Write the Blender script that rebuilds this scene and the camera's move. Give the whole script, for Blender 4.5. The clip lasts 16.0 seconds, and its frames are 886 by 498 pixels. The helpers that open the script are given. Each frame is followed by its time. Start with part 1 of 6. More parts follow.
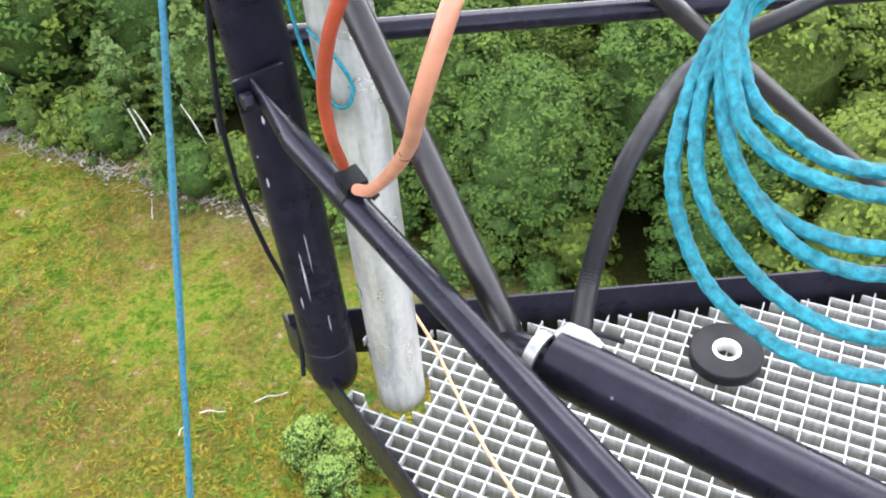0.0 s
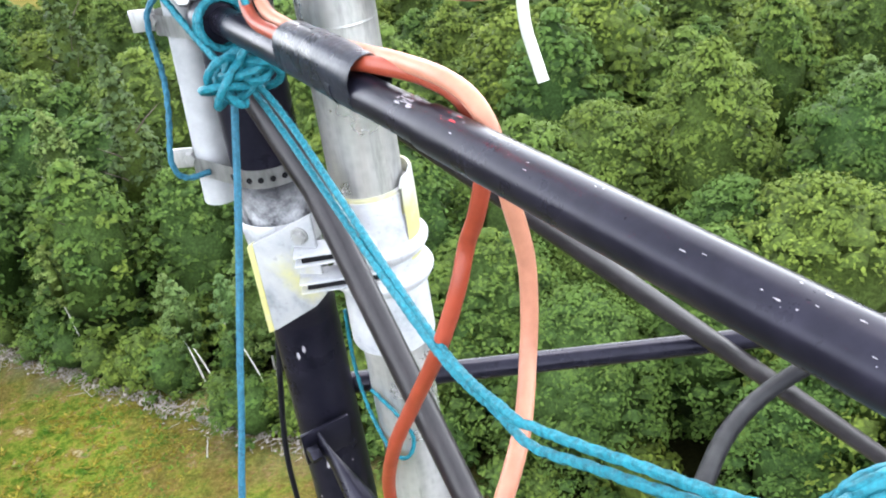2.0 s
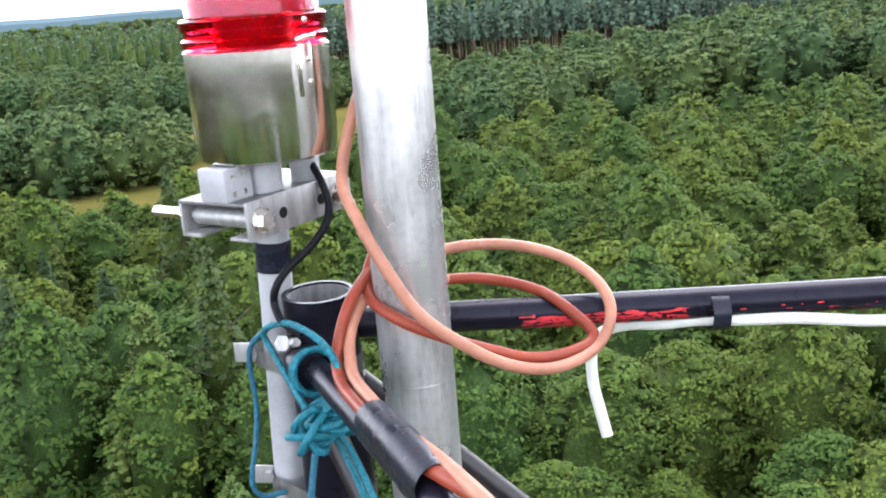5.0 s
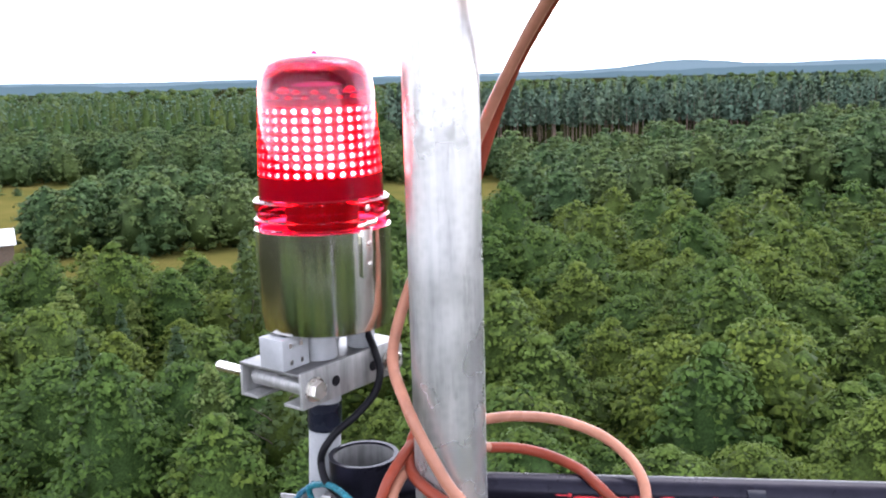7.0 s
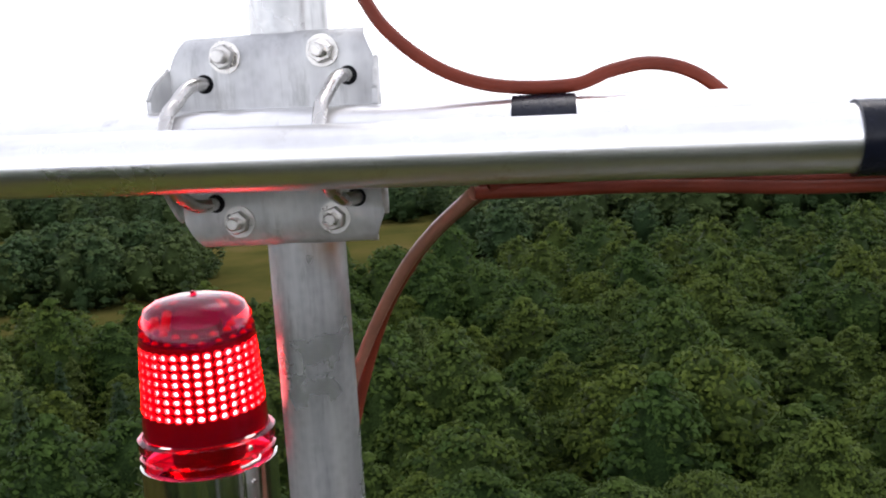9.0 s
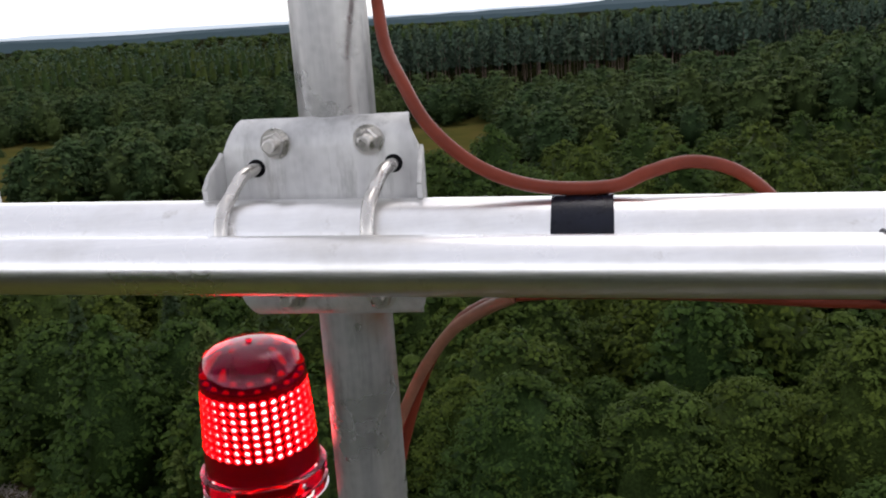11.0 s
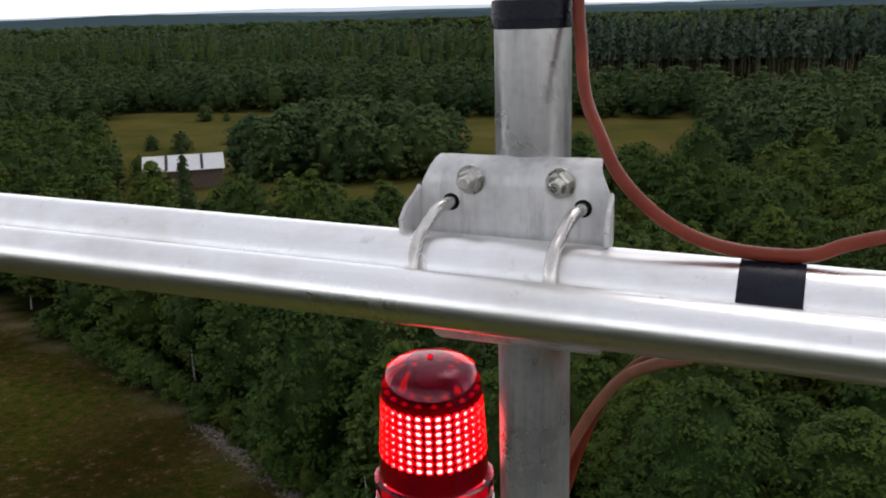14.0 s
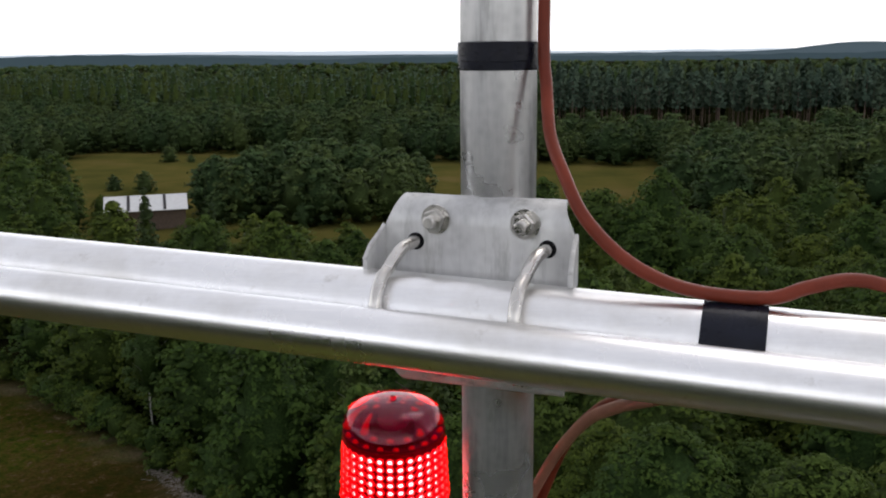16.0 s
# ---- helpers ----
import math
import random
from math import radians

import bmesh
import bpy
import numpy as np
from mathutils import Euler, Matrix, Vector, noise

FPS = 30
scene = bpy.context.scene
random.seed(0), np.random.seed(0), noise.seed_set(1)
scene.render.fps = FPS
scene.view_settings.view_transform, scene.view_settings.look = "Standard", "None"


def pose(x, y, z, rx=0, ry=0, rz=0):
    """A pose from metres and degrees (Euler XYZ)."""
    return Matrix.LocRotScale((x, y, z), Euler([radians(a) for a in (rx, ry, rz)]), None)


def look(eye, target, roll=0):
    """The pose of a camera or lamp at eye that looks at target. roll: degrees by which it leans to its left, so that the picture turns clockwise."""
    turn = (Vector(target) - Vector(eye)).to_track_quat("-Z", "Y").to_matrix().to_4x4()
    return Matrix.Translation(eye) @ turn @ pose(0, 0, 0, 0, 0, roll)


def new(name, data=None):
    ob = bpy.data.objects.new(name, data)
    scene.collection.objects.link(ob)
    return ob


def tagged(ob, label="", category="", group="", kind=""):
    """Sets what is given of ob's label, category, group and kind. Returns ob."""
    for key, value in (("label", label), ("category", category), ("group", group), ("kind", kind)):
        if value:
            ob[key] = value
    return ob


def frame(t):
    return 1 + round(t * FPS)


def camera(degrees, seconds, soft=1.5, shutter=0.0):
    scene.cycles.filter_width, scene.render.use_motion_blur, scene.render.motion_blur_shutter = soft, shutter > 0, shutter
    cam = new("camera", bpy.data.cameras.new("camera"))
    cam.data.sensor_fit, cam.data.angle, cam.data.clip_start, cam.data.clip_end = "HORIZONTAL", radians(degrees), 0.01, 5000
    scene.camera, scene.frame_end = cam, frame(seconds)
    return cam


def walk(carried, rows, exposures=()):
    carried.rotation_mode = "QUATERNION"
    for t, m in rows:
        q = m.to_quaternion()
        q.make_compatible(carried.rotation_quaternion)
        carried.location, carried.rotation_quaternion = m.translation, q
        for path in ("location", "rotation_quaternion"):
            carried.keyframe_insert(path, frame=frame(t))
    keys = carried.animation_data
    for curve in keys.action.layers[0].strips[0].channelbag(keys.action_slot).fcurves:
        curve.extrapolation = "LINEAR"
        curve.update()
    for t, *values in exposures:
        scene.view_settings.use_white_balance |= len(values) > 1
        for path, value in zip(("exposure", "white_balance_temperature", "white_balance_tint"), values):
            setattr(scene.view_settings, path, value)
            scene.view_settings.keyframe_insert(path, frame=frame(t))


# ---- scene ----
cam = camera(51.0, 16.0, soft=2.0)

PATH = [
    (0, (-0.0100, -0.7260, 0.9360), (0.1460, 0.7000, -0.4580), -5.5),
    (0.5, (-0.0080, -0.7160, 0.9630), (0.1510, 0.7930, -0.3400), -5.5),
    (1, (-0.0030, -0.7120, 0.9970), (0.1670, 0.8950, -0.1820), -6.1),
    (1.5, (0.0010, -0.7020, 1.0260), (0.1550, 0.9830, -0.0400), -7.0),
    (2, (0.0030, -0.6960, 1.0490), (0.1300, 1.0350, 0.0550), -8.1),
    (2.5, (0.0070, -0.6920, 1.0720), (0.1250, 1.0830, 0.1570), -8.8),
    (3, (0.0120, -0.6890, 1.0950), (0.1270, 1.1200, 0.2500), -9.7),
    (3.5, (0.0160, -0.6870, 1.1130), (0.1120, 1.1490, 0.3260), -10.3),
    (4, (0.0190, -0.6890, 1.1380), (0.0810, 1.1890, 0.4540), -10.9),
    (4.2, (0.0190, -0.6930, 1.1440), (0.0710, 1.1970, 0.4930), -9.3),
    (6.3, (0.0320, -0.7110, 1.2150), (-0.0250, 1.2410, 0.7840), -1.2),
    (6.5, (0.0320, -0.7070, 1.2250), (-0.0580, 1.2460, 0.8060), -1.0),
    (7, (0.0460, -0.7230, 1.2550), (-0.0830, 1.2370, 0.8810), -1.6),
    (7.5, (0.0660, -0.7130, 1.2850), (-0.0130, 1.2660, 1.0040), -3.2),
    (8, (0.0820, -0.7170, 1.3120), (0.0920, 1.2770, 1.1620), -2.0),
    (10.3, (0.1240, -0.7170, 1.5160), (0.0420, 1.2150, 1.0060), -6.4),
    (10.5, (0.1240, -0.7180, 1.5170), (0.0320, 1.2210, 1.0360), -6.4),
    (11, (0.1170, -0.7220, 1.5460), (0.0040, 1.2130, 1.0510), -3.9),
    (11.5, (0.1220, -0.7210, 1.5640), (-0.1040, 1.1980, 1.0490), -1.8),
    (12, (0.1280, -0.7260, 1.5840), (-0.2520, 1.1810, 1.1160), -2.5),
    (12.5, (0.1350, -0.7240, 1.5930), (-0.3040, 1.1550, 1.0690), -2.2),
    (13, (0.1320, -0.7250, 1.5940), (-0.3510, 1.1460, 1.0790), -2.2),
    (13.5, (0.1270, -0.7240, 1.5890), (-0.3590, 1.1470, 1.0790), -1.5),
    (14, (0.1260, -0.7280, 1.5890), (-0.3940, 1.1360, 1.0840), -1.7),
    (14.5, (0.1280, -0.7320, 1.5920), (-0.4170, 1.1330, 1.1160), -1.7),
    (15, (0.1310, -0.7320, 1.5930), (-0.3640, 1.1540, 1.1470), -1.5),
    (15.5, (0.1270, -0.7300, 1.5900), (-0.3450, 1.1680, 1.1710), -0.9),
    (16, (0.1250, -0.7250, 1.5850), (-0.3240, 1.1800, 1.1700), -0.6),
]

EXPO = [(0, 0.8, 6400, 9), (1.5, 0.8, 6350, 9), (4.2, 0.5, 6250, 11), (6.5, 0.05, 6150, 17), (7.5, -0.2, 6150, 17), (8.2, -1.1, 6200, 16), (10.3, -1.7, 6550, 14), (11.5, -2.1, 6600, 14), (13, -2.15, 6600, 13), (16, -2.15, 6650, 12)]
walk(cam, [(t, look(eye, aim, lean)) for t, eye, aim, lean in PATH], EXPO)

# ---------- light: bright overcast sky with a veiled sun ----------
SUN_EL, SUN_AZ = 60.0, 28.0
world = bpy.data.worlds.new("overcast")
scene.world = world
world.use_nodes = True
wn, wl = world.node_tree.nodes, world.node_tree.links
wn.clear()
sky = wn.new("ShaderNodeTexSky")
sky.sky_type, sky.sun_disc = "NISHITA", False
sky.sun_elevation, sky.sun_rotation = radians(SUN_EL), radians(SUN_AZ)
sky.air_density, sky.dust_density = 1.2, 3.0
soft_sky = wn.new("ShaderNodeHueSaturation")
soft_sky.inputs["Saturation"].default_value = 0.5
wtc = wn.new("ShaderNodeTexCoord")
wmap = wn.new("ShaderNodeMapping")
wmap.inputs["Scale"].default_value = (1.5, 1.5, 7.0)
cloud = wn.new("ShaderNodeTexNoise")
cloud.inputs["Scale"].default_value, cloud.inputs["Detail"].default_value = 2.2, 7.0
cramp = wn.new("ShaderNodeValToRGB")
cramp.color_ramp.elements[0].position, cramp.color_ramp.elements[0].color = 0.3, (7.0, 7.3, 8.0, 1)
cramp.color_ramp.elements[1].position, cramp.color_ramp.elements[1].color = 0.7, (10.5, 10.5, 10.6, 1)
wmix = wn.new("ShaderNodeMix")
wmix.data_type = "RGBA"
wmix.inputs[0].default_value = 0.6
back = wn.new("ShaderNodeBackground")
back.inputs["Strength"].default_value = 0.175
wout = wn.new("ShaderNodeOutputWorld")
wl.new(wtc.outputs["Generated"], wmap.inputs["Vector"])
wl.new(wmap.outputs["Vector"], cloud.inputs["Vector"])
wl.new(cloud.outputs["Fac"], cramp.inputs["Fac"])
wl.new(sky.outputs["Color"], soft_sky.inputs["Color"])
wl.new(soft_sky.outputs["Color"], wmix.inputs[6])
wl.new(cramp.outputs["Color"], wmix.inputs[7])
wsep = wn.new("ShaderNodeSeparateXYZ")
wl.new(wtc.outputs["Generated"], wsep.inputs["Vector"])
hazy = wn.new("ShaderNodeValToRGB")
hazy.color_ramp.interpolation = "EASE"
hazy.color_ramp.elements[0].position, hazy.color_ramp.elements[0].color = 0.0, (6.6, 6.6, 6.6, 1)
hazy.color_ramp.elements[1].position, hazy.color_ramp.elements[1].color = 0.55, (2.7, 2.72, 2.8, 1)
wl.new(wsep.outputs["Z"], hazy.inputs["Fac"])
wmul = wn.new("ShaderNodeMix")
wmul.data_type, wmul.blend_type = "RGBA", "MULTIPLY"
wmul.inputs[0].default_value = 1.0
wl.new(wmix.outputs[2], wmul.inputs[6])
wl.new(hazy.outputs["Color"], wmul.inputs[7])
wl.new(wmul.outputs[2], back.inputs["Color"])
wl.new(back.outputs["Background"], wout.inputs["Surface"])

sun = new("sun", bpy.data.lights.new("sun", "SUN"))
sun.data.energy, sun.data.angle, sun.data.color = 2.0, radians(30), (1.0, 0.97, 0.92)
sun.matrix_world = look((40 * math.cos(radians(SUN_EL)) * math.sin(radians(SUN_AZ)), 40 * math.cos(radians(SUN_EL)) * math.cos(radians(SUN_AZ)), 40 * math.sin(radians(SUN_EL))), (0, 0, 0))


# ---------- materials ----------
class Mat:
    """A node material with a few shorthand makers."""

    def __init__(self, name, color=(0.5, 0.5, 0.5), rough=0.5, metal=0.0):
        self.m = bpy.data.materials.new(name)
        self.m.use_nodes = True
        self.n, self.l = self.m.node_tree.nodes, self.m.node_tree.links
        self.b = self.n["Principled BSDF"]
        self.set("Base Color", (*color, 1))
        self.set("Roughness", rough)
        self.set("Metallic", metal)
        self.tc = None

    def set(self, key, v):
        self.b.inputs[key].default_value = v

    def coord(self):
        if self.tc is None:
            self.tc = self.n.new("ShaderNodeTexCoord")
        return self.tc.outputs["Object"]

    def stretched(self, sx, sy, sz):
        mp = self.n.new("ShaderNodeMapping")
        mp.inputs["Scale"].default_value = (sx, sy, sz)
        self.l.new(self.coord(), mp.inputs["Vector"])
        return mp.outputs["Vector"]

    def noise(self, scale, detail=4.0, rough=0.55, vec=None):
        t = self.n.new("ShaderNodeTexNoise")
        t.inputs["Scale"].default_value, t.inputs["Detail"].default_value, t.inputs["Roughness"].default_value = scale, detail, rough
        self.l.new(vec or self.coord(), t.inputs["Vector"])
        return t.outputs["Fac"]

    def voronoi(self, scale, out="Distance", vec=None):
        t = self.n.new("ShaderNodeTexVoronoi")
        t.inputs["Scale"].default_value = scale
        self.l.new(vec or self.coord(), t.inputs["Vector"])
        return t.outputs[out]

    def ramp(self, fac, *stops):
        r = self.n.new("ShaderNodeValToRGB")
        e = r.color_ramp.elements
        while len(e) < len(stops):
            e.new(0.5)
        for k, (p, c) in zip(e, stops):
            k.position = p
            k.color = (*c, 1) if len(c) == 3 else c
        self.l.new(fac, r.inputs["Fac"])
        return r.outputs["Color"]

    def mix(self, fac, a, b, blend="MIX"):
        x = self.n.new("ShaderNodeMix")
        x.data_type, x.blend_type = "RGBA", blend
        for sock, v in ((x.inputs[0], fac), (x.inputs[6], a), (x.inputs[7], b)):
            if isinstance(v, (int, float)):
                sock.default_value = v
            elif isinstance(v, tuple):
                sock.default_value = (*v, 1)
            else:
                self.l.new(v, sock)
        return x.outputs[2]

    def math(self, op, a, b=0.0):
        x = self.n.new("ShaderNodeMath")
        x.operation = op
        for sock, v in zip(x.inputs, (a, b)):
            if isinstance(v, (int, float)):
                sock.default_value = v
            else:
                self.l.new(v, sock)
        return x.outputs[0]

    def to(self, key, out):
        self.l.new(out, self.b.inputs[key])
        return self

    def bump(self, fac, strength=0.3, dist=0.002):
        b = self.n.new("ShaderNodeBump")
        b.inputs["Strength"].default_value, b.inputs["Distance"].default_value = strength, dist
        self.l.new(fac, b.inputs["Height"])
        self.l.new(b.outputs["Normal"], self.b.inputs["Normal"])
        return self


def grey(v):
    return (v, v, v)


def zinc(name, base, rough, streak=8.0, metal=0.6):
    m = Mat(name, grey(base), rough, metal)
    cells = m.ramp(m.voronoi(120.0, "Distance"), (0.0, grey(0.38)), (0.6, grey(0.62)))
    streaks = m.noise(streak, 6, 0.6, m.stretched(6, 6, 0.6))
    c = m.ramp(streaks, (0.25, grey(base * 0.6)), (0.45, grey(base)), (0.7, (base * 1.35, base * 1.35, base * 1.32)))
    c = m.mix(0.3, c, cells, "OVERLAY")
    grime = m.ramp(m.noise(22, 8, 0.7, m.stretched(3, 3, 0.5)), (0.54, grey(0)), (0.72, grey(0.7)))
    c = m.mix(grime, c, (base * 0.45, base * 0.45, base * 0.42))
    m.to("Base Color", c)
    m.to("Roughness", m.ramp(m.noise(14, 6), (0.3, grey(rough - 0.1)), (0.7, grey(rough + 0.15))))
    m.bump(m.noise(160, 4), 0.12, 0.001)
    return m.m


M_POLE = zinc("weathered galvanised steel", 0.4, 0.3, 8.0, 0.75)


def rust_stain(material, spot, reach):
    """A run of rust round one spot of a zinc surface."""
    n, l = material.node_tree.nodes, material.node_tree.links
    base = n["Principled BSDF"].inputs["Base Color"]
    coat = base.links[0].from_socket
    tc, far, ramp, mix, grain = n.new("ShaderNodeTexCoord"), n.new("ShaderNodeVectorMath"), n.new("ShaderNodeValToRGB"), n.new("ShaderNodeMix"), n.new("ShaderNodeTexNoise")
    far.operation = "DISTANCE"
    far.inputs[1].default_value = spot
    grain.inputs["Scale"].default_value, grain.inputs["Detail"].default_value = 45.0, 6.0
    add = n.new("ShaderNodeMath")
    add.operation = "MULTIPLY_ADD"
    add.inputs[1].default_value = reach * 1.1
    ramp.color_ramp.elements[0].position, ramp.color_ramp.elements[0].color = reach * 0.5, (0.85, 0.85, 0.85, 1)
    ramp.color_ramp.elements[1].position, ramp.color_ramp.elements[1].color = reach * 1.7, (0, 0, 0, 1)
    mix.data_type = "RGBA"
    mix.inputs[7].default_value = (0.3, 0.17, 0.08, 1)
    l.new(tc.outputs["Object"], far.inputs[0])
    l.new(tc.outputs["Object"], grain.inputs["Vector"])
    l.new(grain.outputs["Fac"], add.inputs[0])
    l.new(far.outputs["Value"], add.inputs[2])
    l.new(add.outputs[0], ramp.inputs["Fac"])
    l.new(ramp.outputs["Color"], mix.inputs[0])
    l.new(coat, mix.inputs[6])
    l.new(mix.outputs[2], base)


rust_stain(M_POLE, (0.021, -0.021, 1.318), 0.022)
M_ZINC = zinc("bright galvanised steel", 0.21, 0.4, 20, 0.5)
M_SADDLE = zinc("spangled galvanised steel", 0.48, 0.4, 5, 0.4)
M_GRATE = zinc("galvanised grating steel", 0.27, 0.55, 30, 0.15)


def aluminium():
    m = Mat("brushed aluminium", grey(0.8), 0.24, 1.0)
    s = m.noise(60, 5, 0.6, m.stretched(0.25, 8, 8))
    blot = m.noise(9, 7, 0.65)
    c = m.ramp(s, (0.3, (0.9, 0.9, 0.912)), (0.7, (0.965, 0.965, 0.965)))
    c = m.mix(m.ramp(blot, (0.44, grey(0)), (0.68, grey(0.6))), c, (0.66, 0.64, 0.6))
    c = m.mix(m.ramp(m.noise(45, 8, 0.7), (0.6, grey(0)), (0.72, grey(0.5))), c, (0.5, 0.47, 0.42))
    m.to("Base Color", c)
    m.to("Roughness", m.ramp(blot, (0.3, grey(0.25)), (0.7, grey(0.36))))
    m.bump(s, 0.08, 0.0006)
    return m.m


M_ALU = aluminium()


def black_paint():
    m = Mat("worn black enamel", grey(0.018), 0.3, 0.0)
    m.set("Specular IOR Level", 0.14)
    m.set("Specular Tint", (0.82, 0.8, 1.0, 1))
    fleck = m.ramp(m.voronoi(42, "Distance"), (0.035, grey(1)), (0.06, grey(0)))
    gate = m.ramp(m.noise(12, 5), (0.54, grey(0)), (0.64, grey(1)))
    f = m.mix(1.0, fleck, gate, "MULTIPLY")
    # Dust tone with a violet blue sky sheen mixed into its colour.
    dust_sheen = m.ramp(m.noise(55, 8, 0.7), (0.35, (0.0033, 0.0033, 0.0059)), (0.75, (0.0097, 0.0091, 0.0149)))
    c = m.mix(f, dust_sheen, (0.234, 0.2145, 0.234))
    m.to("Base Color", c)
    m.to("Roughness", m.ramp(m.noise(25, 7, 0.65), (0.3, grey(0.24)), (0.7, grey(0.36))))
    m.bump(m.noise(120, 5), 0.06, 0.001)
    return m.m


M_BLACK = black_paint()


def faded_paint():
    m = Mat("faded black tube paint", grey(0.05), 0.42, 0.0)
    m.set("Specular IOR Level", 0.26)
    w = m.noise(30, 8, 0.7, m.stretched(1, 1, 1))
    c = m.ramp(w, (0.3, (0.0059, 0.0052, 0.0065)), (0.6, (0.0134, 0.0115, 0.0135)), (0.8, (0.0298, 0.0253, 0.0262)))
    m.to("Base Color", c)
    m.to("Roughness", m.ramp(w, (0.3, grey(0.28)), (0.7, grey(0.42))))
    m.bump(m.noise(140, 5), 0.15, 0.001)
    return m.m


M_FADED = faded_paint()


def plastic(name, color, rough=0.45, var=0.25, scale=40, metal=0.0, bump=0.1):
    m = Mat(name, color, rough, metal)
    lo = tuple(c * (1 - var) for c in color)
    hi = tuple(min(1, c * (1 + var)) for c in color)
    m.to("Base Color", m.ramp(m.noise(scale, 6, 0.65), (0.3, lo), (0.7, hi)))
    m.to("Roughness", m.ramp(m.noise(scale * 0.6, 5), (0.3, grey(max(0.05, rough - 0.1))), (0.7, grey(min(1, rough + 0.12)))))
    m.bump(m.noise(scale * 5, 3), bump, 0.0006)
    return m.m


M_ORANGE = plastic("orange brown cable sheath", (0.155, 0.028, 0.014), 0.4, 0.22, 30)
# Lit copy of the orange sheath: its sky highlight is put into the colour.
M_ORANGE_LIT = plastic("orange cable sheath paled by highlight", (0.26, 0.115, 0.075), 0.36, 0.22, 30)
M_RUBBER = plastic("black rubber", (0.0047, 0.0047, 0.0062), 0.5, 0.3, 60)
M_TAPE = plastic("black vinyl tape", (0.0078, 0.0091, 0.0156), 0.28, 0.35, 70, 0.0, 0.4)
M_WHITE = plastic("white cable sheath", (0.4216, 0.434, 0.3968), 0.4, 0.06, 40)
M_WPIPE = plastic("chalky white painted steel", (0.2311, 0.2372, 0.2495), 0.45, 0.2, 35)
M_TEAL = plastic("turquoise polypropylene rope", (0.007, 0.092, 0.122), 0.55, 0.6, 320, 0.0, 0.5)
M_BLUE = plastic("faded blue polypropylene rope", (0.014, 0.072, 0.11), 0.6, 0.4, 300, 0.0, 0.5)
M_TWINE = plastic("pale orange twine", (0.31, 0.186, 0.1054), 0.7, 0.2, 200)
M_STEEL = plastic("stainless steel", (0.62, 0.6, 0.57), 0.28, 0.12, 80, 1.0)
for dull in (M_RUBBER, M_TAPE, M_TEAL, M_BLUE, M_ORANGE, M_ORANGE_LIT):
    dull.node_tree.nodes["Principled BSDF"].inputs["Specular IOR Level"].default_value = 0.18
M_RUBBER.node_tree.nodes["Principled BSDF"].inputs["Specular IOR Level"].default_value = 0.1
M_CORE = plastic("white paper core", (0.465, 0.465, 0.4464), 0.7, 0.1, 80)
M_RED = plastic("flaking red primer", (0.3575, 0.013, 0.0195), 0.6, 0.35, 120)


def zinc_spray(name, k, stain):
    """Sprayed zinc: pale coat, dull patches, specks and yellow stains."""
    m = Mat(name, grey(0.5), 0.5, 0.1)
    c = m.ramp(m.noise(16, 7, 0.65), (0.3, (0.13 * k, 0.14 * k, 0.16 * k)), (0.42, (0.3 * k, 0.31 * k, 0.33 * k)), (0.62, (0.42 * k, 0.42 * k, 0.42 * k)))
    c = m.mix(m.ramp(m.noise(9, 6, 0.6), (0.62 - stain, grey(0)), (0.74 - stain, grey(0.9))), c, (0.33, 0.31, 0.11))
    c = m.mix(m.ramp(m.noise(150, 5, 0.7), (0.58, grey(0)), (0.72, grey(0.6))), c, (0.12, 0.12, 0.13))
    m.to("Base Color", c)
    m.to("Roughness", m.ramp(m.noise(30, 5), (0.3, grey(0.38)), (0.7, grey(0.6))))
    m.bump(m.noise(90, 5), 0.25, 0.001)
    return m.m


M_CLAMP = zinc_spray("zinc sprayed clamp", 0.95, 0.0)
M_CHEEK = zinc_spray("dull zinc sprayed plate", 0.72, 0.04)
M_YELLOW = zinc_spray("yellow stained zinc", 0.9, 0.3)


def chrome():
    m = Mat("polished chrome", (0.8, 0.79, 0.74), 0.06, 1.0)
    m.to("Roughness", m.ramp(m.noise(30, 5), (0.4, grey(0.13)), (0.8, grey(0.22))))
    return m.m


M_CHROME = chrome()


def red_lens(name, color):
    m = Mat(name, color, 0.06, 0.0)
    m.set("Transmission Weight", 1.0)
    m.set("IOR", 1.32)
    m.to("Roughness", m.ramp(m.noise(20, 4), (0.4, grey(0.01)), (0.8, grey(0.025))))
    milky = m.n.new("ShaderNodeBsdfTranslucent")
    milky.inputs["Color"].default_value = (0.85, 0.0, 0.02, 1)
    both = m.n.new("ShaderNodeMixShader")
    both.inputs[0].default_value = 0.014
    m.l.new(m.b.outputs["BSDF"], both.inputs[1])
    m.l.new(milky.outputs["BSDF"], both.inputs[2])
    m.l.new(both.outputs["Shader"], m.n["Material Output"].inputs["Surface"])
    return m.m


M_LENS = red_lens("translucent red polycarbonate", (0.92, 0.08, 0.36))
M_RING = red_lens("deep red ring", (0.75, 0.03, 0.1))


def glow(name, color, strength):
    m = Mat(name, color, 0.4)
    m.set("Emission Color", (*color, 1))
    m.set("Emission Strength", strength)
    return m.m


# Mostly green emission, so the diodes read white through the red lens.
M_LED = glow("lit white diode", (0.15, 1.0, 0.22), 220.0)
# Hoods are no lamps: red glow added to fill the lens between diodes.
M_HOODGLOW = glow("red glow added to diode hoods", (1.0, 0.0, 0.008), 7.0)
M_DIODE_BOARD = plastic("dark red diode board", (0.16, 0.006, 0.012), 0.5, 0.2, 60)


